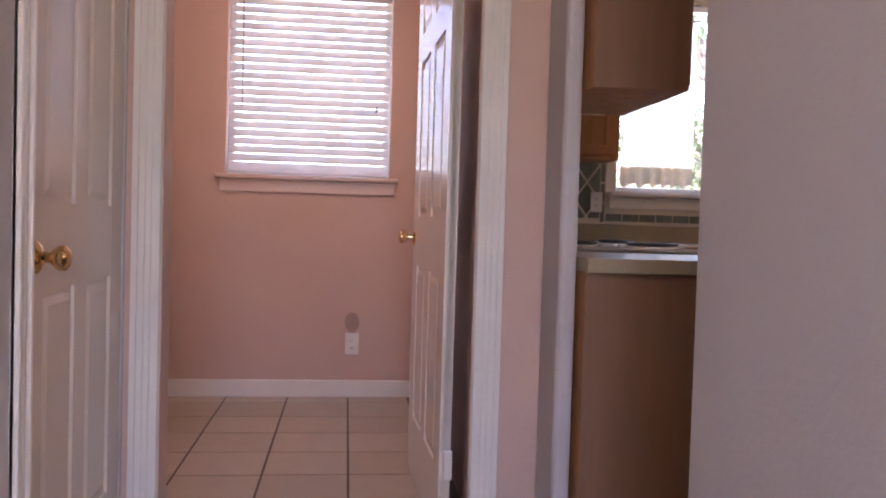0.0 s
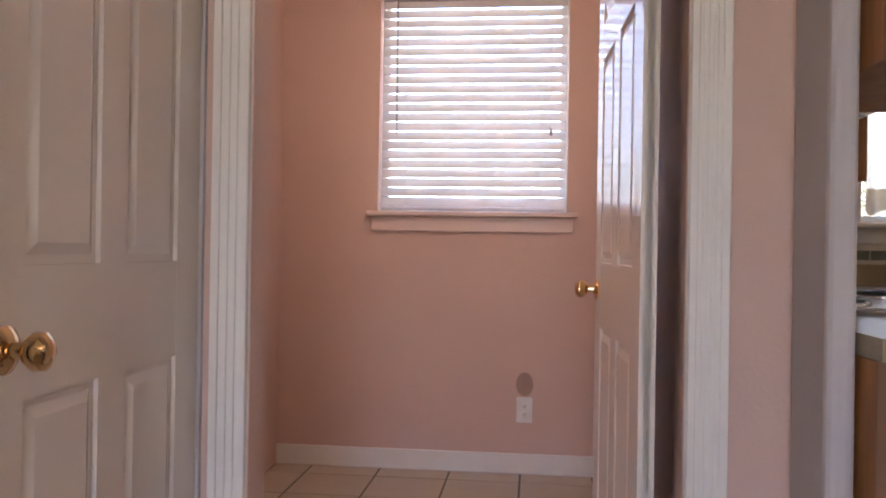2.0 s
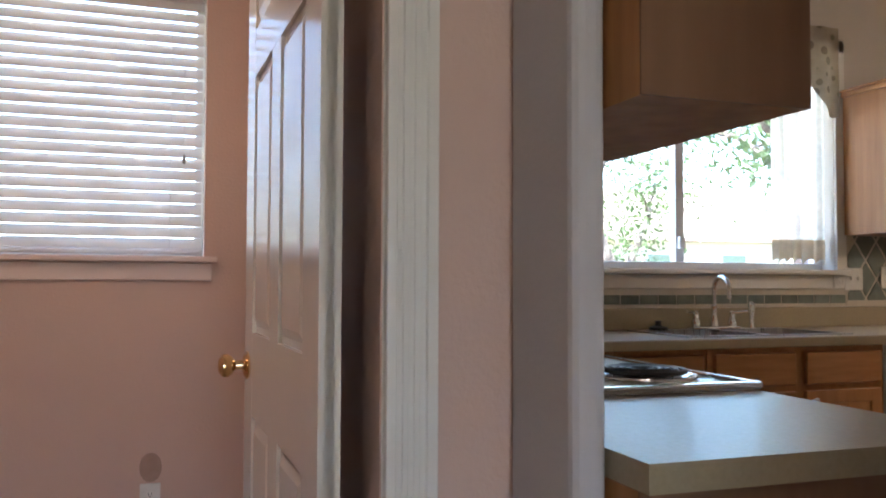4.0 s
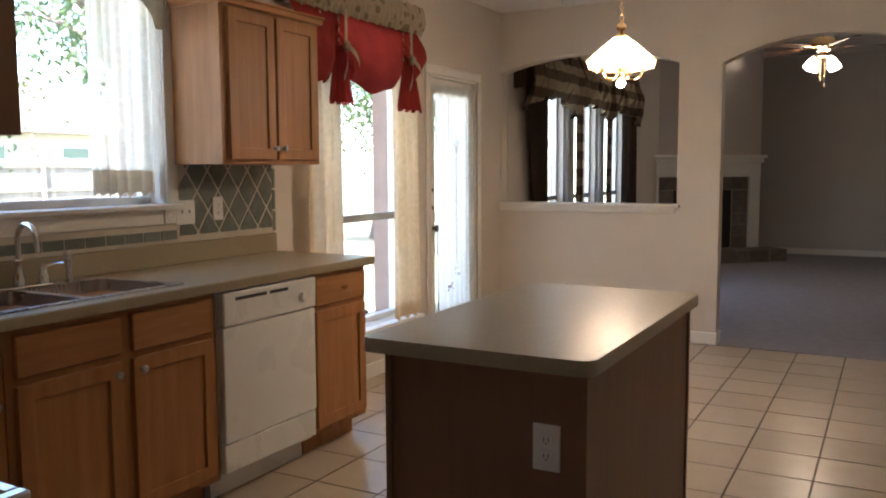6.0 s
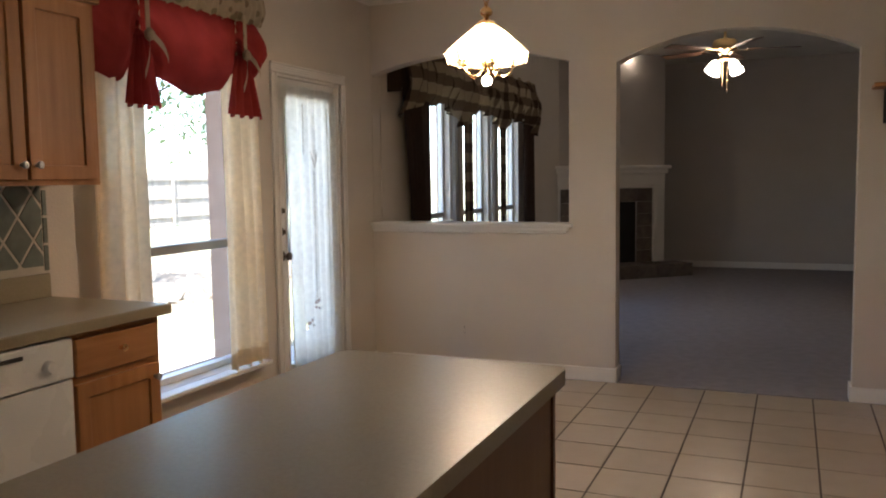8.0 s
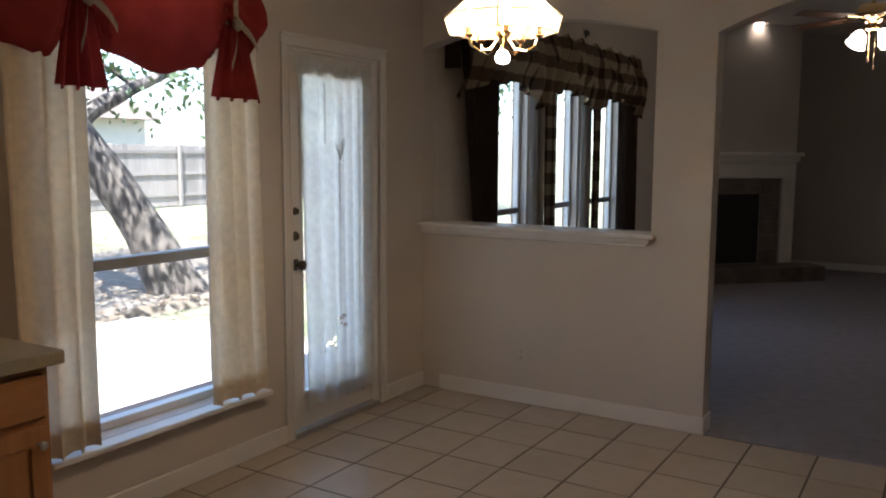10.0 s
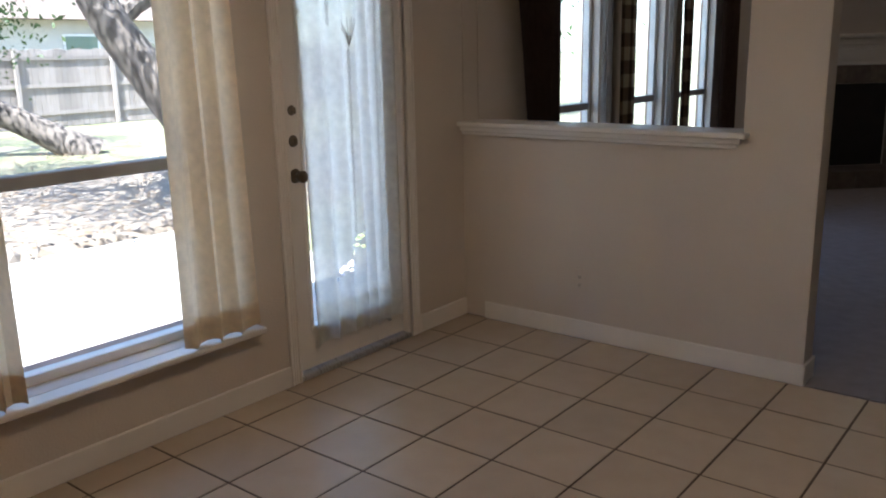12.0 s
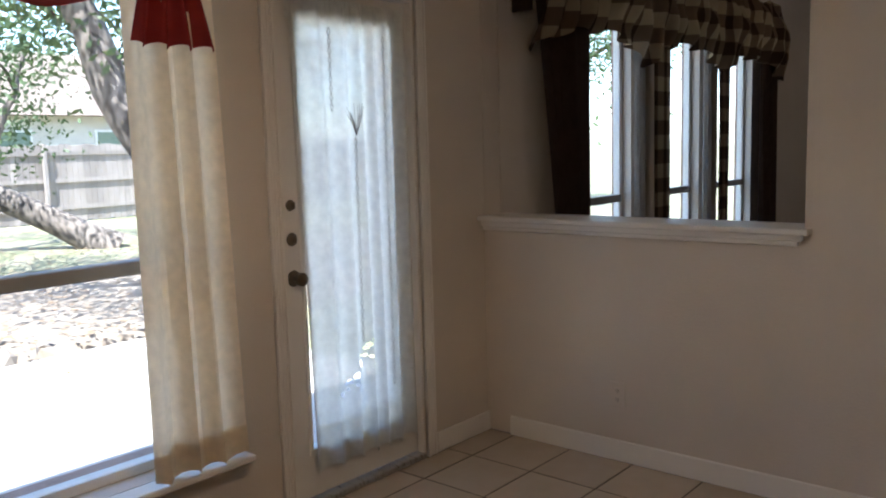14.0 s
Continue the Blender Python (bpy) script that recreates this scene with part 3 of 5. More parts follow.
    part("jamb", boxes((-0.18, -0.0, -1.2345, -1.218, 0, 2.034), (-0.18, 0.0, -0.492, -0.4755, 0, 2.034), (-0.18, 0.0, -1.218, -0.492, 2.017, 2.034), bevel=0.002), TRIM, t)
    return t


patio_door()


# ---- windows ----
def window(name, win, label, rail=None, mullion=None, depth=(-0.15, -0.09), stool=0.09, apron=True, sill_paint=None):
    """Vinyl window in an opening of the west wall; rail splits it in height, mullion in width."""
    y0, y1, z0, z1 = win
    a, b = depth
    t = thing(name, (a, (y0 + y1) / 2, z0), label, "window", kind="structure")
    w = 0.035
    fr = [(a, b, y0, y1, z0, z0 + w), (a, b, y0, y1, z1 - w, z1), (a, b, y0, y0 + w, z0 + w, z1 - w), (a, b, y1 - w, y1, z0 + w, z1 - w)]
    part("window_frame", boxes(*fr, bevel=0.003), VINYL, t)
    cells = [(y0 + w, y1 - w, z0 + w, z1 - w)]
    if rail:
        part("meeting_rail", boxes((a + 0.008, b + 0.012, y0 + w, y1 - w, rail - 0.026, rail + 0.02), bevel=0.004), RAILM, t, "grey aluminium meeting rail")
        cells = [(y0 + w, y1 - w, z0 + w, rail - 0.026), (y0 + w, y1 - w, rail + 0.02, z1 - w)]
    if mullion:
        part("mullion", boxes((a + 0.008, b + 0.006, mullion - 0.024, mullion + 0.024, z0 + w, z1 - w), bevel=0.004), VINYL, t)
        part("sash_lock", boxes((b, b + 0.03, mullion - 0.016, mullion + 0.016, 1.30, 1.36), bevel=0.004), VINYL, t)
        cells = [(y0 + w, mullion - 0.024, z0 + w, z1 - w), (mullion + 0.024, y1 - w, z0 + w, z1 - w)]
    for c in cells:
        g = part("pane", boxes(((a + b) / 2 - 0.003, (a + b) / 2 + 0.003, c[0] - 0.005, c[1] + 0.005, c[2] - 0.005, c[3] + 0.005)), GLASS, t)
        g.visible_shadow = False
    if stool:
        part("window_sill", boxes((b + 0.002, 0.0, y0 + 0.001, y1 - 0.001, z0 - 0.024, z0 - 0.001), (0.0, stool, y0 - 0.05, y1 + 0.05, z0 - 0.024, z0), bevel=0.005), sill_paint or TRIM, t)
        if apron:
            part("apron", boxes((0.0, 0.016, y0 - 0.03, y1 + 0.03, z0 - 0.095, z0 - 0.025), bevel=0.004), sill_paint or TRIM, t)
    return t


window("window_1", WIN_LAU, "white laundry window with blind and peach sill", stool=0.045, sill_paint=TRIM_PEACH)
window("window_2", WIN_SINK, "white sliding window over the sink", mullion=-4.59, stool=0.07)
window("window_3", WIN_DIN, "tall dining window with grey meeting rail", rail=1.04, stool=0.085, apron=False)
for i, w in enumerate(WIN_LIV):
    window("window_%d" % (4 + i), w, "tall living room window with grey meeting rail", rail=1.06, depth=(-0.10, -0.055), stool=0.06, apron=False)
solid("trim", boxes((0.0, 0.016, -3.72, -3.655, 1.2, 2.39), (0.0, 0.016, -5.595, -5.53, 1.2, 2.39), (0.0, 0.016, -5.595, -3.655, 2.325, 2.39), bevel=0.004), TRIM,
      "white casing round the sink window", "window trim", kind="structure")


def rosette(y, z):
    t = thing("corner_rosette", (0.0, y, z), "white square trim block with a turned bullseye", "window trim", "sink window rosettes", kind="structure")
    part("block", boxes((0.0165, 0.026, y - 0.034, y + 0.034, z - 0.034, z + 0.034), bevel=0.003), TRIM, t)
    m = Matrix.Translation((0.026, y, z)) @ Matrix.Rotation(radians(90), 4, 'Y')
    part("bullseye", lathe(((0.024, 0.0), (0.023, 0.003), (0.019, 0.004), (0.015, 0.0008), (0.011, 0.0008), (0.007, 0.0035), (0.001, 0.004)), m=m, n=20), TRIM, t, smooth=True)


for y in (-3.715, -5.535):
    rosette(y, 1.142)


def blinds():
    y0, y1, z0, z1 = WIN_LAU
    t = thing("window_blind", (-0.04, (y0 + y1) / 2, z1), "white two-inch slat blind, lowered, slats tilted open", "blind")
    part("headrail", boxes((-0.075, -0.015, y0 + 0.01, y1 - 0.01, z1 - 0.05, z1 - 0.003), bevel=0.003), BLIND, t)
    n, pitch = 23, 0.0452
    me = None
    for i in range(n):
        z = z0 + 0.05 + i * pitch
        if me is None:
            s = part("slat", boxes((-0.024, 0.024, y0 + 0.012, y1 - 0.012, -0.0012, 0.0012)), BLIND, t, local=False)
            me = s.data
            for v in me.vertices:
                v.co = v.co + ROOT[t].translation - Vector((0, (y0 + y1) / 2, 0))
        else:
            s = new("slat", me)
            s.parent = t
        s.matrix_basis = pose(0, 0, z - z1, 0, 61, 0)
    part("bottom_rail", boxes((-0.062, -0.018, y0 + 0.012, y1 - 0.012, z0 + 0.008, z0 + 0.026), bevel=0.004), BLIND, t)
    for y in (y0 + 0.13, y1 - 0.13):
        part("ladder_cord", tube([(-0.013, y, z0 + 0.02), (-0.013, y, z1 - 0.05)], 0.0012, 5), BLIND, t)
    part("tilt_wand", tube([(-0.008, y0 + 0.085, 1.60), (-0.006, y0 + 0.083, z1 - 0.05)], 0.004, 6), mat("grey_wand", (0.35, 0.33, 0.33), rough=0.3), t, "clear grey tilt wand")
    part("pull_cord", tube([(-0.008, y1 - 0.08, 1.62), (-0.006, y1 - 0.08, z1 - 0.05)], 0.0013, 5), BLIND, t)
    part("cord_tassel", lathe(((0.002, 0.03), (0.006, 0.02), (0.007, 0.0), (0.004, -0.006)), at=(-0.008, y1 - 0.08, 1.60), n=10), FENCEW, t, "small wooden cord tassel")


blinds()


# ---- cloth ----
def drape(y0, y1, z0, z1, x, folds, amp, y0b=None, y1b=None, seed=0, gather=0.6, part_of=(0.0, 1.0), lift=0.0, res=None):
    """A pleated hanging: y0..y1 at the top, y0b..y1b at the bottom."""
    y0b, y1b = (y0 if y0b is None else y0b), (y1 if y1b is None else y1b)

    def f(u, v):
        v = part_of[0] + (part_of[1] - part_of[0]) * v
        k = v ** 0.8
        ya, yb = y0 + (y0b - y0) * k, y1 + (y1b - y1) * k
        w = noise.noise(Vector((u * 3.1, v * 0.8, seed))) * 0.35
        ph = 2 * math.pi * folds * (u + 0.05 * math.sin(6.3 * u + seed)) + w * 3
        a = amp * (gather + (1 - gather) * v) * (0.75 + 0.5 * noise.noise(Vector((u * folds, seed, 1.5))))
        return (x + lift + a * math.sin(ph) + 0.012 * w, ya + (yb - ya) * u + 0.25 * a * math.cos(ph), z1 + (z0 - z1) * v + (0.012 * math.sin(ph + 1) if v > 0.97 else 0))
    return sheet(f, *(res or (max(24, folds * 10), 22)))


def curtain(name, y0, y1, z0, z1, x, folds, amp, material, label, hem=None, hem_z=None, rod=True, **kw):
    t = thing(name, (x, (y0 + y1) / 2, z0), label, "curtain", kw.pop("group", ""))
    part("cloth", drape(y0, y1, z0, z1, x, folds, amp, **kw), material, t, smooth=True)
    if hem:
        part("hem", drape(y0, y1, z0, z1, x, folds, amp, part_of=(1 - hem_z / (z1 - z0), 1.0), lift=0.003, **kw), hem, t, "doubled cloth hem", smooth=True)
    return t


# ---- kitchen ----
def front_door(t, x0, x1, z0, z1, d, knob, drawer=False):
    """A framed cabinet door or a drawer front on the plane y=d, in the unit's own axes."""
    if drawer:
        fr = part("drawer_front", boxes((x0, x1, d, d + 0.020, z0, z1), bevel=0.005), OAKH, t, local=True)
    else:
        s = 0.055
        bm = cell_wall("y", d, d + 0.020, x0, x1, z0, z1, [(x0 + s, x1 - s, z0 + s, z1 - s)])
        bmesh.ops.recalc_face_normals(bm, faces=bm.faces)
        bmesh.ops.bevel(bm, geom=[e for e in bm.edges if len(e.link_faces) == 2 and e.calc_face_angle() > 0.5], offset=0.004, segments=2, profile=0.5, affect='EDGES')
        fr = part("door", bm, OAK, t, local=True)
        part("panel", boxes((x0 + s - 0.002, x1 - s + 0.002, d, d + 0.011, z0 + s - 0.002, z1 - s + 0.002)), OAK, fr, local=True)
    if knob:
        m = Matrix.Translation((knob[0], d + 0.020, knob[1])) @ Matrix.Rotation(radians(-90), 4, 'X')
        part("knob", lathe(((0.007, 0), (0.006, 0.012), (0.013, 0.018), (0.0145, 0.024), (0.010, 0.029), (0.001, 0.030)), m=m, n=14), BRASS if drawer else STEEL, fr, "small metal knob", smooth=True, local=True)


def base_unit(at, rz, w, layout, label, end_panels=(False, False), d=0.60):
    t = thing("base_cabinet", at, label, "cabinet", "kitchen base cabinets", rz=rz)
    part("body", boxes((0.001, w - 0.001, 0.003, d, 0.10, 0.873), (0.02, w - 0.02, 0.0, d - 0.075, 0.0, 0.10)), OAK, t, local=True)
    for x0, x1, kind, kn in layout:
        zs = (0.715, 0.850) if kind == "drawer" else ((0.13, 0.690) if kind == "door" else (0.13, 0.85))
        front_door(t, x0, x1, *zs, d, kn, kind == "drawer")
    return t


R = -90
# end unit beside the dishwasher, sink unit, drawer unit, corner unit
base_unit((0.0, -2.985, 0), R, 0.445, [(0.02, 0.425, "drawer", (0.22, 0.785)), (0.02, 0.425, "door", (0.05, 0.64))], "oak base cabinet with drawer and door at the counter end")
base_unit((0.0, -4.045, 0), R, 0.90, [(0.03, 0.425, "drawer", None), (0.475, 0.87, "drawer", None), (0.03, 0.425, "door", (0.395, 0.65)), (0.475, 0.87, "door", (0.505, 0.65))], "oak sink base cabinet with two doors and false drawer fronts")
base_unit((0.0, -4.947, 0), R, 0.41, [(0.02, 0.385, "drawer", (0.2, 0.785)), (0.02, 0.385, "door", (0.05, 0.65))], "oak base cabinet with one drawer and one door")
base_unit((0.0, -5.359, 0), R, 1.095, [(0.02, 0.30, "drawer", None), (0.02, 0.30, "door", (0.05, 0.65))], "oak corner base cabinet")
base_unit((0.625, Y_ST + 0.002, 0), 0, 0.575, [(0.06, 0.55, "drawer", (0.3, 0.785)), (0.06, 0.55, "door", (0.5, 0.65))], "oak base cabinet between the corner and the stove")
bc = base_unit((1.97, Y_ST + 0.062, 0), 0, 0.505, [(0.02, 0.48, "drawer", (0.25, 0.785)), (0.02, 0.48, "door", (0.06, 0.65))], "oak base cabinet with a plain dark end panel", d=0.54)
part("end_panel", boxes((0.505, 0.509, 0.003, 0.54, 0.0, 0.873)), OAKD, bc, "plain dark brown end panel", local=True)


def dishwasher():
    t = thing("dishwasher", (0.0, -3.735, 0), "white built-in dishwasher with slotted control panel", "dishwasher")
    y0, y1 = -4.04, -3.435
    part("body", boxes((0.05, 0.598, y0, y1, 0.10, 0.868)), WHITE, t)
    part("door", boxes((0.60, 0.632, y0 + 0.003, y1 - 0.003, 0.245, 0.722), bevel=0.006, seg=2), WHITE, t)
    c = part("control_panel", boxes((0.60, 0.640, y0 + 0.003, y1 - 0.003, 0.727, 0.866), bevel=0.008, seg=2), WHITE, t)
    for a, b in ((y0 + 0.07, y0 + 0.26), (y0 + 0.28, y0 + 0.40)):
        part("vent_slot", boxes((0.6385, 0.6415, a, b, 0.828, 0.842)), DARKP, c)
    for y in (y0 + 0.09, y0 + 0.13, y0 + 0.30):
        part("button", boxes((0.640, 0.644, y, y + 0.026, 0.765, 0.775), bevel=0.002), PLATE, c)
    m = Matrix.Translation((0.640, y1 - 0.11, 0.785)) @ Matrix.Rotation(radians(90), 4, 'Y')
    part("dial", lathe(((0.024, 0), (0.022, 0.012), (0.018, 0.02), (0.002, 0.021)), m=m), PLATE, c, smooth=True)
    part("lower_panel", boxes((0.60, 0.626, y0 + 0.003, y1 - 0.003, 0.118, 0.240), bevel=0.004), WHITE, t)
    part("toe_kick", boxes((0.50, 0.535, y0 + 0.003, y1 - 0.003, 0.0, 0.116)), WHITE, t)


dishwasher()


def cell_like_rim(x0, x1, y0, y1, z0, z1, holes):
    """A flat plate with holes, its rim a little rounded."""
    xs = sorted({x0, x1, *[h[0] for h in holes], *[h[1] for h in holes]})
    ys = sorted({y0, y1, *[h[2] for h in holes], *[h[3] for h in holes]})
    its = []
    for a, b in zip(xs, xs[1:]):
        for c, d in zip(ys, ys[1:]):
            if not any(h[0] <= a and b <= h[1] and h[2] <= c and d <= h[3] for h in holes):
                its.append((a, b, c, d, z0, z1))
    bm = boxes(*its)
    bmesh.ops.remove_doubles(bm, verts=bm.verts, dist=1e-5)
    seen = {}
    for f in bm.faces:
        seen.setdefault(tuple(round(v, 5) for v in f.calc_center_median()), []).append(f)
    bmesh.ops.delete(bm, geom=[f for fs in seen.values() if len(fs) > 1 for f in fs], context='FACES')
    return bm


def counter_L():
    """Laminate worktop along the sink wall and behind the stove, with a cut-out for the sink."""
    t = thing("countertop", (0.3, -4.5, 0.876), "tan laminate worktop with low backsplash, sink let in", "countertop")
    z0, z1 = 0.8755, 0.914
    part("top", cell_like_rim(0.0, 0.640, Y_ST, -2.955, z0, z1, [(0.135, 0.545, -4.98, -4.20)]), LAM, t)
    part("top", boxes((0.641, 1.195, Y_ST, Y_ST + 0.665, z0, z1)), LAM, t)
    part("top", boxes((1.196, 1.954, Y_ST, Y_ST + 0.03, z0, z1)), LAM, t)
    bm = boxes((1.965, 2.505, Y_ST + 0.062, Y_ST + 0.665, z0, z1))
    ed = [e for e in bm.edges if all(v.co.x > 2.4 and v.co.y > Y_ST + 0.5 for v in e.verts)]
    bmesh.ops.bevel(bm, geom=ed, offset=0.035, segments=5, profile=0.5, affect='EDGES')
    part("top", bm, LAM, t)
    part("front_edge", boxes((0.640, 0.648, Y_ST + 0.665, -2.955, z0 - 0.001, z1 - 0.001), bevel=0.003), LAM, t)
    part("backsplash", boxes((0.0, 0.020, Y_ST, -2.96, z1, z1 + 0.10), bevel=0.004), LAM, t)
    part("backsplash", boxes((0.022, 1.19, Y_ST, Y_ST + 0.018, z1, z1 + 0.10), bevel=0.004), LAM, t)
    part("backsplash", boxes((1.97, 2.33, Y_ST + 0.062, Y_ST + 0.080, z1, z1 + 0.10), bevel=0.004), LAM, t)


counter_L()


def sink():
    t = thing("kitchen_sink", (0.34, -4.59, 0.916), "double-bowl stainless steel sink let into the worktop", "sink")
    z = 0.9145
    part("rim", cell_like_rim(0.105, 0.570, -5.005, -4.175, z, z + 0.006, [(0.165, 0.535, -4.965, -4.61), (0.165, 0.535, -4.575, -4.215)]), STEEL, t, smooth=False)
    for a, b in ((-4.965, -4.61), (-4.575, -4.215)):
        bm = boxes((0.165, 0.535, a, b, 0.74, z + 0.005))
        top = max(bm.faces, key=lambda f: f.calc_center_median().z)
        bmesh.ops.delete(bm, geom=[top], context='FACES_ONLY')
        bmesh.ops.bevel(bm, geom=[e for e in bm.edges if len(e.link_faces) == 2], offset=0.03, segments=3, profile=0.5, affect='EDGES')
        part("bowl", bm, STEEL, t, smooth=True)
        part("drain", lathe(((0.045, 0), (0.04, 0.004), (0.02, 0.002), (0.001, 0.001)), at=(0.35, (a + b) / 2, 0.7405)), CHROME, t, smooth=True)


sink()


def faucet():
    t = thing("kitchen_faucet", (0.125, -4.56, 0.921), "chrome high-neck faucet with two lever handles and side spray", "faucet")
    y, x, z = -4.56, 0.135, 0.9205
    part("base_plate", boxes((x - 0.03, x + 0.03, y - 0.13, y + 0.13, z, z + 0.012), bevel=0.006, seg=2), CHROME, t, smooth=True)
    pts = [(x, y, z + 0.01), (x, y, z + 0.18)] + [(x + 0.055 - 0.055 * math.cos(a), y, z + 0.18 + 0.06 * math.sin(a)) for a in [0.3 * i for i in range(1, 11)]] + [(x + 0.11, y, z + 0.14)]
    part("spout", tube(pts, [0.013, 0.011] + [0.0105] * 10 + [0.012], 12), CHROME, t, smooth=True)
    part("collar", lathe(((0.021, 0), (0.021, 0.03), (0.014, 0.045), (0.013, 0.09), (0.016, 0.095), (0.012, 0.10)), at=(x, y, z + 0.01)), CHROME, t, smooth=True)
    for s in (-1, 1):
        h = part("handle", lathe(((0.022, 0), (0.020, 0.03), (0.013, 0.04), (0.013, 0.06), (0.016, 0.068), (0.002, 0.075)), at=(x, y + s * 0.10, z + 0.01)), CHROME, t, smooth=True)
        part("lever", tube([(x, y + s * 0.10, z + 0.072), (x + 0.02, y + s * 0.145, z + 0.080), (x + 0.03, y + s * 0.165, z + 0.080)], [0.006, 0.005, 0.006], 8), CHROME, h, smooth=True)
    part("side_spray", lathe(((0.018, 0), (0.013, 0.02), (0.011, 0.05), (0.015, 0.075), (0.016, 0.11), (0.008, 0.125), (0.001, 0.126)), at=(x, y + 0.21, z)), CHROME, t, smooth=True)
    solid("sink_stopper", lathe(((0.042, 0), (0.042, 0.012), (0.016, 0.02), (0.012, 0.034), (0.018, 0.040), (0.001, 0.044)), at=(0.15, -4.87, z), n=18), BLACK, "black rubber sink stopper beside the faucet", "sink stopper", smooth=True)


faucet()


def stove():
    x0, x1, y0, y1 = 1.198, 1.952, Y_ST + 0.032, Y_ST + 0.68
    t = thing("stove", ((x0 + x1) / 2, (y0 + y1) / 2, 0), "almond electric range with chrome-edged top and four coil burners", "stove")
    part("body", boxes((x0 + 0.004, x1 - 0.004, y0, y1 - 0.02, 0.0, 0.905)), ALMOND, t)
    part("oven_door", boxes((x0 + 0.01, x1 - 0.01, y1 - 0.02, y1 + 0.015, 0.22, 0.80), bevel=0.006), ALMOND, t)
    part("oven_handle", tube([(x0 + 0.08, y1 + 0.05, 0.78), (x1 - 0.08, y1 + 0.05, 0.78)], 0.012), CHROME, t, smooth=True)
    part("drawer", boxes((x0 + 0.01, x1 - 0.01, y1 - 0.02, y1 + 0.012, 0.05, 0.20), bevel=0.006), ALMOND, t)
    part("cooktop", boxes((x0 - 0.008, x1 + 0.012, y0, y1, 0.9145, 0.924), bevel=0.003), ALMOND, t)
    part("chrome_rim", boxes((x0 - 0.010, x0 + 0.014, y0, y1 + 0.002, 0.916, 0.931), (x1 - 0.010, x1 + 0.014, y0, y1 + 0.002, 0.916, 0.931), (x0 + 0.014, x1 - 0.010, y1 - 0.022, y1 + 0.002, 0.916, 0.931), bevel=0.004), CHROME, t)
    for bx, by, r in ((x1 - 0.175, y1 - 0.17, 0.098), (x1 - 0.175, y1 - 0.45, 0.075), (x0 + 0.175, y1 - 0.17, 0.075), (x0 + 0.175, y1 - 0.45, 0.098)):
        b = part("drip_pan", lathe(((r * 0.35, 0.0), (r * 0.4, 0.001), (r * 0.95, 0.004), (r * 1.12, 0.010), (r * 1.2, 0.010), (r * 1.22, 0.004), (r * 1.21, 0.0)), at=(bx, by, 0.924), n=36), CHROME, t, smooth=True)
        turns, n = 4.5, 110
        pts = [(bx + (0.02 + (r - 0.02) * i / n) * math.cos(2 * math.pi * turns * i / n), by + (0.02 + (r - 0.02) * i / n) * math.sin(2 * math.pi * turns * i / n), 0.941) for i in range(n + 1)]
        part("coil", tube(pts, 0.0062, 6), COIL, b, smooth=True)
        part("coil_support", boxes((bx - r, bx + r, by - 0.003, by + 0.003, 0.927, 0.935), (bx - 0.003, bx + 0.003, by - r, by + r, 0.927, 0.935)), STEEL, b)


stove()


def hood():
    t = thing("range_hood", (1.575, Y_ST, 1.38), "white under-cabinet range hood above the stove", "range hood")
    bm = boxes((1.20, 1.95, Y_ST + 0.002, Y_ST + 0.50, 1.475, 1.62))
    for v in bm.verts:
        if v.co.z > 1.6 and v.co.y > Y_ST + 0.3:
            v.co.y -= 0.17
    bmesh.ops.bevel(bm, geom=list(bm.edges), offset=0.006, segments=1, profile=0.5, affect='EDGES')
    part("canopy", bm, WHITE, t)
    part("filter", boxes((1.30, 1.85, Y_ST + 0.06, Y_ST + 0.42, 1.468, 1.476)), STEEL, t)


hood()


def wall_unit(at, rz, w, z0, z1, doors, label, d=0.31, crown=True, end=None):
    t = thing("wall_cabinet", (at[0], at[1], z0), label, "cabinet", "kitchen wall cabinets", rz=rz)
    h = z1 - z0
    part("body", boxes((0, w, 0.002, d, 0.0, h)), OAK, t, local=True)
    for x0, x1, kn in doors:
        front_door(t, x0, x1, 0.02, h - 0.035, d, (kn, 0.075))
    if crown:
        part("crown", boxes((-0.012, w + 0.012, 0.0, d + 0.030, h - 0.022, h + 0.004), (-0.020, w + 0.02, 0.0, d + 0.040, h + 0.004, h + 0.016), bevel=0.003), OAKH, t, local=True)
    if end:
        part("end_panel", boxes((w, w + 0.004, 0.002, d + 0.001, 0.0, h - 0.022)), end, t, "plain dark brown end panel", local=True)
    return t


wall_unit((0.0, -2.955, 0), R, 0.715, 1.380, 2.112, [(0.03, 0.345, 0.32), (0.36, 0.675, 0.385)], "oak wall cabinet with two framed doors beside the window")
wall_unit((0.0, -5.62, 0), R, 0.525, 1.362, 2.105, [(0.03, 0.495, 0.47)], "oak corner wall cabinet")
wall_unit((0.34, Y_ST, 0), 0, 0.855, 1.362, 2.105, [(0.03, 0.42, 0.39), (0.435, 0.83, 0.46)], "oak wall cabinet beside the range hood")
wall_unit((1.20, Y_ST, 0), 0, 0.75, 1.625, 2.105, [(0.02, 0.37, 0.34), (0.38, 0.73, 0.41)], "short oak wall cabinet above the range hood")
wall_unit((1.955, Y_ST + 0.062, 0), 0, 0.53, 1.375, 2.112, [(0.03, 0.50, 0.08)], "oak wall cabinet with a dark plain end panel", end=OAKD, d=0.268)


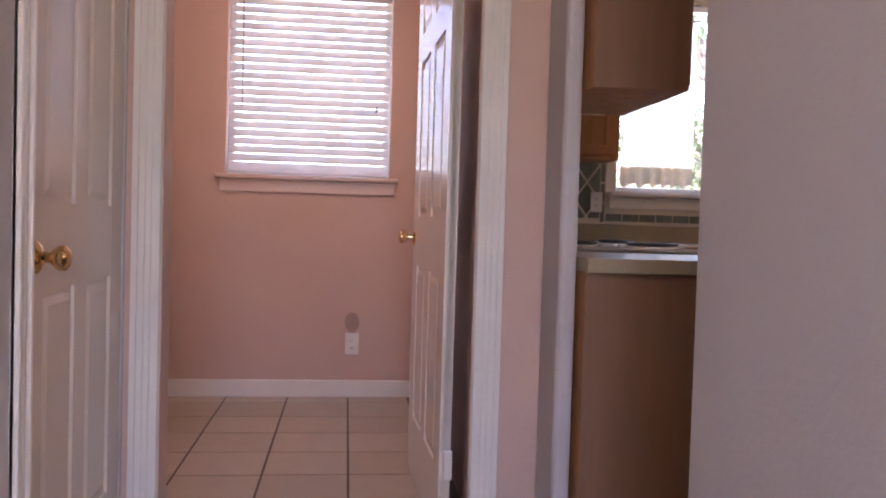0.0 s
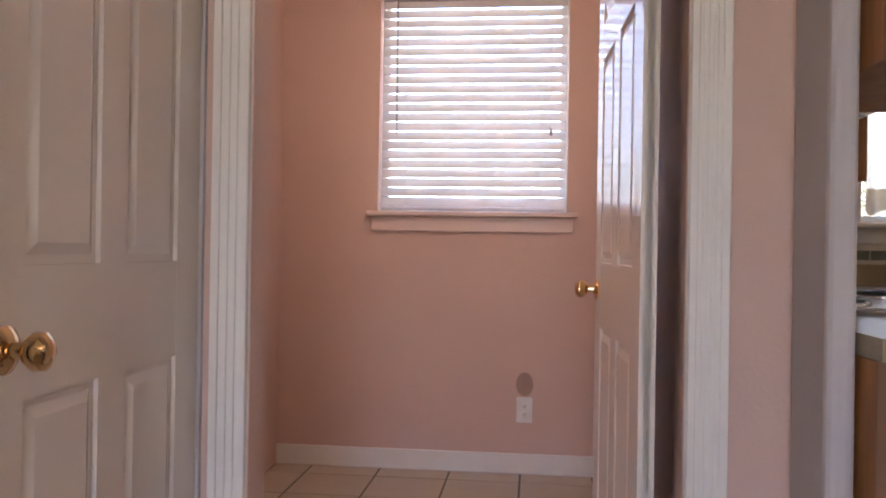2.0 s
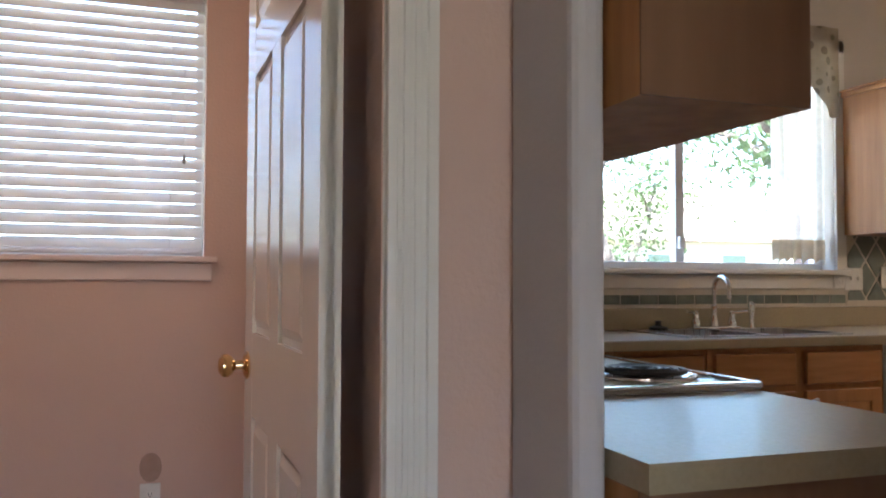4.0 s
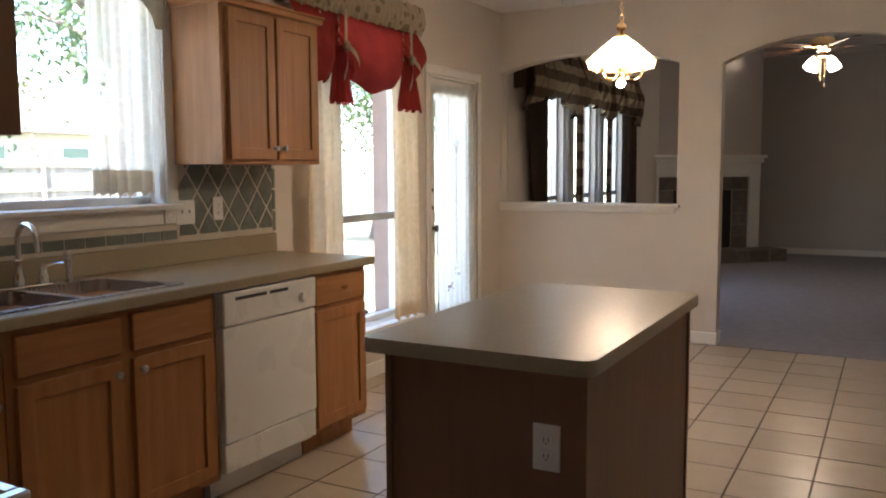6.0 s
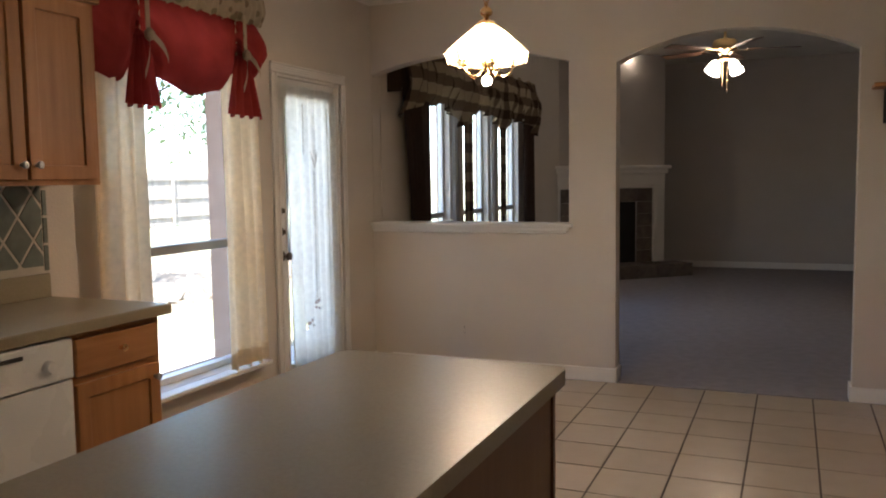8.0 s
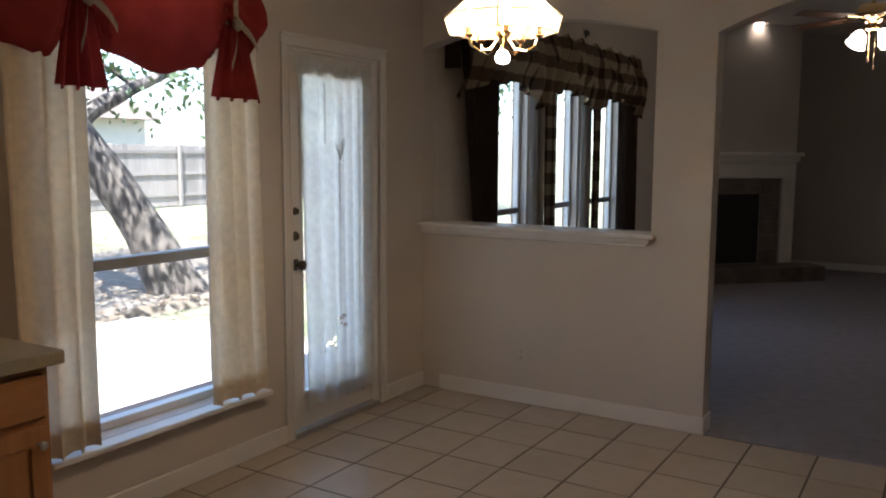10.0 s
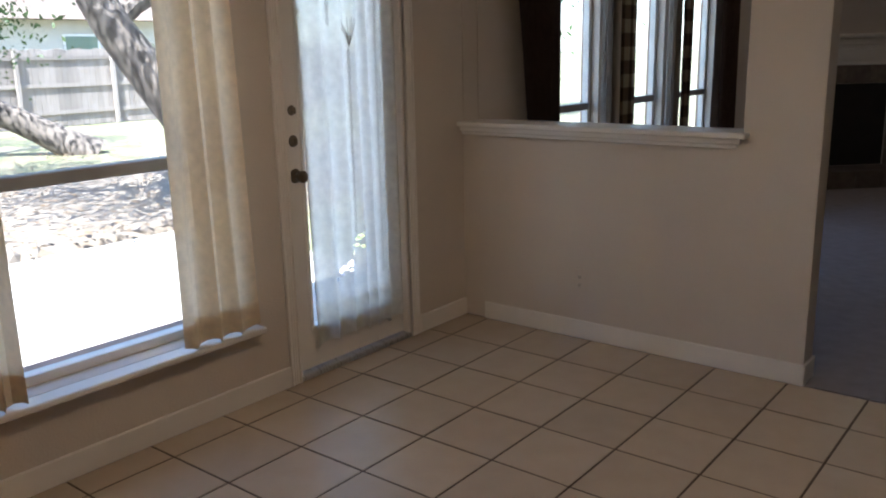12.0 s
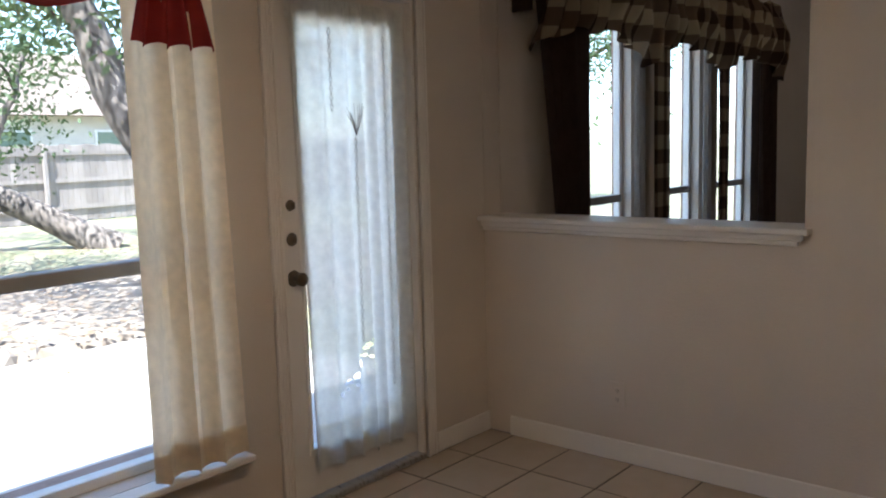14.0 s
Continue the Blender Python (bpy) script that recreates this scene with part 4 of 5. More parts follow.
def plate(name, axis, c, u, z, label, w=0.07, h=0.115, kind="outlet", out=1, paint=None):
    t = thing(name, (c, u, z) if axis == "x" else (u, c, z), label, "wall plate")

    def bx(du0, du1, dz0, dz1, d0, d1):
        a, b = sorted((c + out * d0, c + out * d1))
        return (a, b, u + du0, u + du1, z + dz0, z + dz1) if axis == "x" else (u + du0, u + du1, a, b, z + dz0, z + dz1)
    part("cover", boxes(bx(-w / 2, w / 2, -h / 2, h / 2, 0.0005, 0.006), bevel=0.002), paint or PLATE, t)
    if kind == "outlet":
        for dz in (-0.020, 0.020):
            s = part("socket", boxes(bx(-0.016, 0.016, dz - 0.014, dz + 0.014, 0.006, 0.0075), bevel=0.0005), paint or PLATE, t)
            part("slot", boxes(bx(-0.007, -0.0045, dz - 0.005, dz + 0.006, 0.0074, 0.0079), bx(0.0045, 0.007, dz - 0.005, dz + 0.006, 0.0074, 0.0079), bx(-0.002, 0.002, dz - 0.011, dz - 0.007, 0.0074, 0.0079)), DARKP, s)
    elif kind == "switch":
        for du in ((-0.023, 0.023) if w > 0.1 else (0,)):
            part("toggle", boxes(bx(du - 0.005, du + 0.005, -0.004, 0.012, 0.006, 0.017), bevel=0.001), PLATE, t)
    return t


plate("wall_outlet", "x", 0.012, -3.40, 1.165, "white outlet on the diamond tile backsplash")
plate("wall_switch", "x", 0.012, -3.615, 1.155, "white double switch plate beside the sink window", w=0.12, kind="switch")
plate("wall_outlet", "x", 0.012, -5.645, 1.14, "white outlet beside the sink window")
plate("wall_outlet", "x", 0.0, -7.025, 0.30, "white outlet low on the laundry wall", w=0.075, h=0.12)
plate("wall_switch", "y", -7.70, 3.165, 1.36, "white switch plate on the hall wall beside the closet door", w=0.115, h=0.115, kind="switch")
plate("wall_outlet", "y", 0.0, 0.72, 0.30, "cream painted-over outlet low on the wall under the niche", out=-1, paint=PAINT)
solid("wall_stain", lathe(((0.045, 0), (0.043, 0.004), (0.001, 0.005)), m=Matrix.Translation((0.0005, -7.025, 0.42)) @ Matrix.Rotation(radians(90), 4, 'Y') @ Matrix.Diagonal((1.25, 0.9, 1, 1))), BROWNW,
      "brown oval patch above the laundry outlet", "wall patch")
solid("wall_switch_box", boxes((0.33, 0.50, -8.219, -8.19, 1.52, 1.74), bevel=0.006), PLATE, "white control box on the laundry side wall", "control box")


# ---- island ----
def island():
    t = thing("kitchen_island", (2.06, -4.12, 0), "kitchen island with dark wood sides and tan laminate top", "island")
    part("body", boxes((1.80, 2.345, -4.655, -3.56, 0.09, 0.873)), OAKD, t)
    part("toe_kick", boxes((1.86, 2.345, -4.655, -3.56, 0.0, 0.09)), CARC, t)
    for c in ((2.338, 2.351, -4.661, -4.640), (2.338, 2.351, -3.575, -3.554), (1.794, 1.812, -4.661, -4.640)):
        part("corner_trim", boxes((*c, 0.0, 0.873)), OAKD, t)
    bm = boxes((1.735, 2.375, -4.695, -3.515, 0.8755, 0.914))
    bmesh.ops.bevel(bm, geom=[e for e in bm.edges if abs(e.verts[0].co.z - e.verts[1].co.z) > 0.02], offset=0.038, segments=6, profile=0.5, affect='EDGES')
    part("top", bm, LAM, t)
    for k in range(2):
        y0 = -4.63 + k * 0.54
        d = part("door", boxes((1.782, 1.80, y0, y0 + 0.50, 0.12, 0.69), bevel=0.003), OAK, t)
        dr = part("drawer_front", boxes((1.782, 1.80, y0, y0 + 0.50, 0.715, 0.85), bevel=0.003), OAK, t)
        for p, z in ((d, 0.64), (dr, 0.785)):
            m = Matrix.Translation((1.782, y0 + 0.25, z)) @ Matrix.Rotation(radians(-90), 4, 'Y')
            part("knob", lathe(((0.007, 0), (0.006, 0.012), (0.0145, 0.022), (0.001, 0.028)), m=m, n=12), STEEL, p, "small metal knob", smooth=True)


island()
plate("wall_outlet", "y", -4.656, 2.25, 0.685, "white outlet on the end of the island", out=-1)


def pot_rack():
    t = thing("pot_rack", (2.1, -4.1, 1.93), "black hanging pot rack with pale hooks above the island", "pot rack")
    x0, x1, y0, y1, z = 1.93, 2.30, -4.55, -3.65, 1.95
    part("frame", boxes((x0, x1, y0, y0 + 0.03, z, z + 0.035), (x0, x1, y1 - 0.03, y1, z, z + 0.035), (x0, x0 + 0.03, y0 + 0.03, y1 - 0.03, z, z + 0.035), (x1 - 0.03, x1, y0 + 0.03, y1 - 0.03, z, z + 0.035), bevel=0.003), BLACK, t)
    for k in range(5):
        y = y0 + 0.15 + k * 0.15
        part("bar", boxes((x0 + 0.03, x1 - 0.03, y - 0.006, y + 0.006, z + 0.01, z + 0.022)), BLACK, t)
    for k in range(4):
        for x in (x0 + 0.015, x1 - 0.015):
            y = y0 + 0.1 + 0.23 * k
            pts = [(x, y, z + 0.036), (x, y, z - 0.03)] + [(x, y + 0.018 - 0.018 * math.cos(a), z - 0.03 - 0.018 * math.sin(a)) for a in (0.5, 1.0, 1.57, 2.1, 2.7)]
            part("hook", tube(pts, 0.0035, 6), PLATE, t, "pale metal hook", smooth=True)
    for x in (x0 + 0.015, x1 - 0.015):
        for y in (y0 + 0.02, y1 - 0.02):
            part("chain", tube([(x, y, z + 0.03), (x, y, H_K)], 0.004, 6), BLACK, t)


pot_rack()


# ---- backsplash tiles ----
def clip(poly, lo, hi, axis):
    for sgn, lim in ((1, lo), (-1, -hi)):
        out = []
        for p, q in zip(poly, poly[1:] + poly[:1]):
            a, b = sgn * p[axis] - lim, sgn * q[axis] - lim
            if a >= 0:
                out.append(p)
            if a * b < 0:
                f = a / (a - b)
                out.append((p[0] + f * (q[0] - p[0]), p[1] + f * (q[1] - p[1])))
        poly = out
        if len(poly) < 3:
            return []
    return poly


def prism(poly, x0, x1):
    bm = bmesh.new()
    a = [bm.verts.new((x0, *p)) for p in poly]
    b = [bm.verts.new((x1, *p)) for p in poly]
    bm.faces.new(a[::-1])
    bm.faces.new(b)
    n = len(poly)
    for i in range(n):
        bm.faces.new((a[i], a[(i + 1) % n], b[(i + 1) % n], b[i]))
    return bm


def tile_panel(y0, y1, label):
    z0, z1, w, h = 1.016, 1.378, 0.143, 0.196
    t = thing("backsplash_tiles", (0.0, (y0 + y1) / 2, z0), label, "wall tiles", kind="structure")
    part("setting_bed", boxes((0.0005, 0.007, y0, y1, z0, z1)), CREAMT, t, "cream tile and grout ground")
    n = int((y1 - y0) / w) + 2
    for j in range(-1, 6):
        for i in range(n):
            cy = y0 + 0.055 + i * w + (w / 2 if j % 2 else 0)
            cz = z0 + 0.09 + (j - 0.5) * h / 2
            g = 0.89
            poly = [(cy - g * w / 2, cz), (cy, cz - g * h / 2), (cy + g * w / 2, cz), (cy, cz + g * h / 2)]
            poly = clip(clip(poly, y0 + 0.01, y1 - 0.03, 0), z0 + 0.03, z1, 1)
            if len(poly) > 2:
                part("tile", prism(poly, 0.006, 0.010), GREENT, t)
    for k in range(3):
        part("border_tile", boxes((0.006, 0.0105, y1 - 0.024, y1 - 0.002, z0 + 0.01 + k * 0.115, z0 + 0.115 + k * 0.115), bevel=0.001), GREENT, t)


tile_panel(-3.655, -2.955, "grey-green diamond tiles on cream beside the sink window")
tile_panel(-6.40, -5.595, "grey-green diamond tiles on cream in the counter corner")
bt = thing("border_tiles", (0.0, -4.6, 1.02), "row of small grey-green tiles under the sink window", "wall tiles", kind="structure")
part("setting_bed", boxes((0.0005, 0.006, -5.594, -3.656, 1.016, 1.10)), CREAMT, bt, "cream tile and grout ground")
for k in range(19):
    part("tile", boxes((0.005, 0.0095, -5.585 + k * 0.1015, -5.49 + k * 0.1015, 1.032, 1.075), bevel=0.001), GREENT, bt)

# ---- kitchen window dressing ----
t = curtain("cafe_curtain", -5.50, -5.06, 1.245, 2.22, -0.035, 6, 0.016, CAFE, "cream sheer cafe curtain with a banded hem at the sink window", hem=HEMC, hem_z=0.11, seed=2)
t = curtain("cafe_curtain", -4.08, -3.74, 1.245, 2.22, -0.035, 6, 0.016, CAFE, "cream sheer cafe curtain with a banded hem at the sink window", hem=HEMC, hem_z=0.11, seed=5)
solid("curtain_rod", tube([(-0.035, -5.53, 2.215), (-0.035, -3.72, 2.215)], 0.007, 8), VINYL, "thin white curtain rod in the sink window", "curtain rod", smooth=True)


def sink_valance():
    t = thing("window_valance", (0.03, -4.62, 2.0), "cream floral print valance with scalloped ends over the sink window", "valance")

    def f(u, v):
        y = -5.53 + u * 1.80
        e = abs(2 * u - 1)
        drop = 0.16 + 0.30 * min(1.0, max(0, (e - 0.70) / 0.22)) ** 1.2
        ph = 2 * math.pi * 14 * u
        return (0.055 + 0.012 * math.sin(ph) * (0.4 + v), y, 2.44 - v * drop)
    part("cloth", sheet(f, 120, 10), FLORAL, t, smooth=True)


sink_valance()


# ---- dining window dressing ----
t = curtain("window_curtain", -2.78, -2.46, 0.352, 2.24, 0.074, 3, 0.048, SHEERC, "cream sheer curtain panel with deep hem at the dining window", hem=HEMC, hem_z=0.10, y0b=-2.76, y1b=-2.47, seed=1)
t = curtain("window_curtain", -1.87, -1.56, 0.352, 2.24, 0.074, 3, 0.048, SHEERC, "cream sheer curtain panel with deep hem at the dining window", hem=HEMC, hem_z=0.10, y0b=-1.87, y1b=-1.50, seed=3)


def lerp_list(knots, x):
    for (a, p), (b, q) in zip(knots, knots[1:]):
        if x <= b:
            k = (x - a) / (b - a)
            k = k * k * (3 - 2 * k)
            return p + (q - p) * k
    return knots[-1][1]


def balloon_valance():
    """Red balloon shade: three swags drawn up by two tied bands, under a floral heading."""
    t = thing("balloon_valance", (0.1, -2.2, 1.7), "red balloon valance tied up with floral bands, floral heading", "valance")
    yl, yr, ties = -2.90, -1.545, (-2.47, -1.735)
    knots = ((yl, 2.00), (-2.76, 1.87), (-2.60, 1.84), (ties[0], 1.98), (-2.34, 1.88), (-2.10, 1.82), (-1.90, 1.86), (ties[1], 1.97), (-1.64, 1.89), (yr, 2.02))

    def f(u, v):
        y = yl + (yr - yl) * u
        zb = lerp_list(knots, y)
        near = max(math.exp(-((y - c) / 0.10) ** 2) for c in ties)
        pouf = math.sin(math.pi * min(1, v)) ** 0.7 * (0.10 * v + 0.02) * (1 - 0.75 * near)
        wr = 0.010 * noise.noise(Vector((y * 9, v * 6, 2))) * v
        fold = 0.012 * math.sin(22 * v * (0.4 + near) + 5 * y) * v * (0.3 + near)
        pull = -0.02 * v * v * near
        return (0.085 + pouf + wr + fold + pull, y, 2.26 + (zb - 2.26) * v)
    part("cloth", sheet(f, 90, 26), RED, t, smooth=True)

    def under(u, v):
        x, y, z = f(u, 1.0)
        return (x - 0.09 * v * (1 - 0.3 * v), y, z + 0.10 * v)
    part("tucked_hem", sheet(under, 90, 5), RED, t, smooth=True)
    for c, w in ((ties[0] - 0.015, 0.095), (ties[1] + 0.02, 0.125)):
        def tail(u, v, c=c, w=w):
            a = (u - 0.5) * 2
            ph = 2 * math.pi * 3.5 * u
            return (0.115 + 0.022 * math.sin(ph) * (0.4 + v), c + a * w * (0.40 + 0.75 * v ** 0.8), 2.06 - (0.325 - 0.008 * math.cos(ph)) * v)
        part("tail", sheet(tail, 44, 12), RED, t, smooth=True)

    def head(u, v):
        y = yl - 0.005 + (yr - yl + 0.03) * u
        return (0.11 + 0.030 * math.sin(math.pi * v) + 0.007 * math.sin(2 * math.pi * 26 * u) * (0.5 + v) + 0.006 * noise.noise(Vector((y * 12, v * 4, 0))), y, 2.435 - 0.19 * v + 0.008 * math.sin(2 * math.pi * 13 * u))
    part("heading", sheet(head, 160, 8), FLORAL, t, "floral print gathered heading", smooth=True)
    part("return", boxes((0.0, 0.11, yr + 0.018, yr + 0.022, 2.25, 2.43)), FLORAL, t)
    part("return", boxes((0.0, 0.11, yl - 0.008, yl - 0.004, 2.25, 2.43)), FLORAL, t)
    for c in ties:
        part("tie_band", boxes((0.150, 0.155, c - 0.014, c + 0.014, 2.06, 2.27), bevel=0.002), FLORAL, t, "floral tie band")
        for s, dz in ((-1, -0.19), (1, -0.10)):
            def tie(u, v, c=c, s=s, dz=dz):
                return (0.165 + 0.018 * math.sin(3 * u), c + s * (0.012 + 0.10 * u * (1 if s > 0 else 0.35)) , 2.06 + dz * u + (v - 0.5) * 0.035)
            part("tie_end", sheet(tie, 10, 3), FLORAL, t, "floral tie end")
        part("knot", lathe(((0.004, -0.03), (0.022, -0.015), (0.024, 0.012), (0.006, 0.03)), at=(0.160, c, 2.06), n=12), FLORAL, t, smooth=True)


balloon_valance()
solid("curtain_rod", tube([(0.05, -2.90, 2.25), (0.05, -1.53, 2.25)], 0.008, 8), VINYL, "white curtain rod over the dining window", "curtain rod", smooth=True)

t = thing("door_curtain", (-0.02, -0.86, 0.16), "white sheer door curtain with embroidered flowers and cutwork lines", "curtain")
rnd = random.Random(4)
HOLES = []
for i in range(22):
    a = i / 21
    HOLES.append((-0.945 + 0.15 * a + rnd.uniform(-0.016, 0.016), 0.43 + 0.16 * a ** 1.3 + rnd.uniform(-0.03, 0.03), rnd.uniform(0.007, 0.014)))
bm = drape(-1.172, -0.552, 0.135, 1.965, -0.002, 6, 0.034, y0b=-1.128, y1b=-0.552, seed=8, res=(130, 330))
gone = [f for f in bm.faces if 0.36 < f.calc_center_median().z < 0.66 and any((f.calc_center_median().y - y) ** 2 + (f.calc_center_median().z - z) ** 2 < r * r for y, z, r in HOLES)]
bmesh.ops.delete(bm, geom=gone, context='FACES')
part("cloth", bm, LACE, t, smooth=True)
part("heading", drape(-1.172, -0.552, 1.90, 1.98, -0.008, 20, 0.004, seed=9), LACE, t, "gathered heading", smooth=True)
part("hem", drape(-1.172, -0.552, 0.135, 1.965, -0.002, 6, 0.034, y0b=-1.128, y1b=-0.552, seed=8, part_of=(0.90, 1.0), lift=0.003), LACE, t, "doubled hem", smooth=True)
EMB = mat("grey_embroidery", (0.52, 0.49, 0.44), rough=0.9, trans=0.2)
for y, zt, zb in ((-0.985, 1.87, 1.55), (-0.865, 1.45, 0.62), (-0.69, 1.86, 0.40)):
    n = int((zt - zb) / 0.035)
    for s in (-1, 1):
        part("embroidery", tube([(0.024, y + s * 0.008 * math.sin(i * math.pi / 2), zt + (zb - zt) * i / (2 * n)) for i in range(2 * n + 1)], 0.0015, 4), EMB, t, "twisted embroidered line")
bm = bmesh.new()
for i in range(12):
    a = rnd.uniform(-1, 1)
    tube([(0.026, -0.86, 1.46), (0.027, -0.86 + 0.025 * a, 1.51), (0.026, -0.86 + 0.05 * a, 1.52 + 0.07 * rnd.random())], 0.0012, 4, bm)
part("embroidered_spray", bm, EMB, t, "embroidered flower spray")

# ---- niche sill, shelf and desk ----
t = thing("niche_sill", (0.75, 0, 1.045), "white moulded sill of the niche", "sill", kind="structure")
part("top", boxes((0.0, 1.515, -0.060, 0.185, 1.046, 1.070), bevel=0.006, seg=2), TRIM, t)
part("moulding", boxes((0.0, 1.485, -0.034, -0.001, 1.020, 1.046), (0.0, 1.47, -0.018, -0.001, 1.000, 1.020), bevel=0.004), TRIM, t)
t = thing("wall_shelf", (3.7, 0.0, 1.87), "brown wooden wall shelf on black brackets", "shelf")
part("board", boxes((3.295, 4.04, -0.20, -0.001, 1.868, 1.892), bevel=0.004), OAKH, t)
for x in (3.37, 3.92):
    part("bracket", boxes((x - 0.011, x + 0.011, -0.012, -0.001, 1.67, 1.868), (x - 0.011, x + 0.011, -0.16, -0.012, 1.856, 1.868)), BLACK, t, "black metal bracket")
t = thing("built_in_desk", (3.75, -0.7, 0), "built-in oak desk with drawers and tan laminate top", "desk")
part("body", boxes((3.47, 4.05, -1.20, -0.002, 0.06, 0.725)), OAK, t)
part("top", boxes((3.42, 4.05, -1.25, -0.002, 0.727, 0.765), bevel=0.004), LAM, t)
for k, (a, b) in enumerate(((0.56, 0.70), (0.33, 0.535), (0.09, 0.305))):
    for y0 in (-0.58, -1.18):
        d = part("drawer_front", boxes((3.452, 3.47, y0, y0 + 0.55, a, b), bevel=0.004), OAKH, t)
        m = Matrix.Translation((3.452, y0 + 0.275, (a + b) / 2)) @ Matrix.Rotation(radians(-90), 4, 'Y')
        part("knob", lathe(((0.007, 0), (0.006, 0.012), (0.0145, 0.022), (0.001, 0.028)), m=m, n=12), BRASS, d, "small brass knob", smooth=True)


# ---- chandelier ----
def chandelier():
    cx, cy = 1.655, -2.09
    t = thing("chandelier", (cx, cy, 1.9), "brass chandelier with faceted glass shade and lit bulbs", "chandelier")
    part("canopy", lathe(((0.065, 0.0), (0.06, -0.02), (0.02, -0.04), (0.004, -0.045)), at=(cx, cy, H_K), n=20), BRASS, t, smooth=True)
    bm = bmesh.new()
    z = 2.145
    k = 0
    while z < H_K - 0.05:
        a = k % 2 * math.pi / 2
        tube([(cx + 0.010 * math.cos(p) * math.cos(a), cy + 0.010 * math.cos(p) * math.sin(a), z + 0.016 * math.sin(p)) for p in [i * math.pi / 4 for i in range(9)]], 0.0028, 5, bm)
        z += 0.027
        k += 1
    part("chain", bm, BRASS, t, smooth=True)
    part("hub", lathe(((0.004, 0.115), (0.012, 0.105), (0.008, 0.09), (0.026, 0.078), (0.034, 0.062), (0.030, 0.045), (0.012, 0.035), (0.020, 0.02), (0.045, 0.01), (0.05, 0.0), (0.004, -0.01)), at=(cx, cy, 2.19), n=20), BRASS, t, smooth=True)
    part("stem", lathe(((0.008, 0.25), (0.008, 0.10), (0.025, 0.08), (0.03, 0.05), (0.022, 0.02), (0.008, 0.0), (0.014, -0.015), (0.004, -0.03)), at=(cx, cy, 1.94), n=16), BRASS, t, smooth=True)
    n = 8
    rings = ((0.052, 2.185), (0.225, 2.045), (0.205, 1.985))
    P = lambda i, r: (cx + r[0] * math.cos(2 * math.pi * (i + 0.5) / n), cy + r[0] * math.sin(2 * math.pi * (i + 0.5) / n), r[1])
    for i in range(n):
        for a, b in zip(rings, rings[1:]):
            bm = bmesh.new()
            bm.faces.new([bm.verts.new(p) for p in (P(i, a), P(i + 1, a), P(i + 1, b), P(i, b))])
            bmesh.ops.solidify(bm, geom=list(bm.faces), thickness=0.003)
            part("glass_panel", bm, SHADEG, t, "cream bevelled glass panel")
        part("brass_came", tube([P(i, r) for r in rings], 0.003, 5), BRASS, t)
    for r in rings:
        part("brass_ring", tube([P(i, r) for i in range(n + 1)], 0.003, 5), BRASS, t)
    for i in range(5):
        a = 2 * math.pi * (i + 0.2) / 5
        q = lambda r, z: (cx + r * math.cos(a), cy + r * math.sin(a), z)
        arm = part("arm", tube([q(0.015, 1.97), q(0.05, 1.925), q(0.09, 1.915), q(0.125, 1.935), q(0.135, 1.965)], 0.005, 7), BRASS, t, smooth=True)
        part("socket", lathe(((0.016, 0), (0.022, 0.01), (0.014, 0.016), (0.013, 0.04), (0.001, 0.041)), at=q(0.135, 1.962), n=12), BRASS, arm, smooth=True)
        part("bulb", lathe(((0.008, 0), (0.019, 0.02), (0.021, 0.035), (0.014, 0.055), (0.001, 0.068)), at=q(0.135, 2.003), n=12), BULB, arm, "lit bulb", smooth=True)
    part("lower_bulb", lathe(((0.004, 0.02), (0.02, 0.01), (0.028, -0.008), (0.022, -0.028), (0.001, -0.036)), at=(cx, cy, 1.905), n=14), BULB, t, "lit bulb", smooth=True)
    for ob in t.children_recursive:
        if ob.name.split(".")[0] not in ("canopy", "chain"):
            ob.data.transform(Matrix.Translation((0, 0, -0.094)) @ Matrix.Scale(0.82, 4))
    bulb("chandelier_lamp", (cx, cy, 1.905), 8.5, 0.05)


chandelier()


# ---- living room ----
def living_valance():
    t = thing("plaid_valance", (0.12, 2.1, 2.0), "brown and cream plaid gathered valance over three windows", "valance")

    def f(u, v):
        y = 0.25 + 3.55 * u
        sw = abs(math.sin(math.pi * 3 * u))
        drop = 0.45 + 0.15 * (1 - sw) ** 1.5
        ph = 2 * math.pi * 22 * u
        return (0.13 + 0.08 * math.sin(math.pi * v) * (0.7 + 0.6 * noise.noise(Vector((y * 3.5, 1, 7)))) + 0.026 * math.sin(ph + 2.5 * v + 2 * noise.noise(Vector((y * 2, v * 2, 3)))) * (0.4 + v) + 0.05 * noise.noise(Vector((y * 5, v * 3, 4))), y, 2.45 - drop * v + 0.02 * math.sin(ph * 0.5))
    part("cloth", sheet(f, 260, 24), PLAID, t, smooth=True)
    part("return", boxes((0.01, 0.13, 0.245, 0.25, 2.05, 2.44)), PLAID, t)


living_valance()
curtain("living_curtain", 0.30, 0.88, 0.35, 2.3, 0.10, 5, 0.03, DARKC, "dark brown full-length curtain gathered at the window side", y0b=0.58, y1b=0.84, seed=11)
for i, (a, b) in enumerate(((1.48, 1.85), (2.50, 2.87))):
    curtain("living_sheer", a - 0.03, a + 0.12, 0.35, 2.3, 0.05, 3, 0.014, GREYSH, "grey sheer curtain between the living room windows", seed=12 + i)
    curtain("plaid_curtain", a + 0.11, b - 0.02, 0.35, 2.3, 0.10, 3, 0.025, PLAID, "plaid curtain panel between the living room windows", seed=15 + i, y0b=a + 0.15, y1b=b - 0.05)
curtain("living_curtain", 3.48, 3.86, 0.35, 2.3, 0.10, 4, 0.03, DARKC, "dark brown full-length curtain at the window end", seed=17)
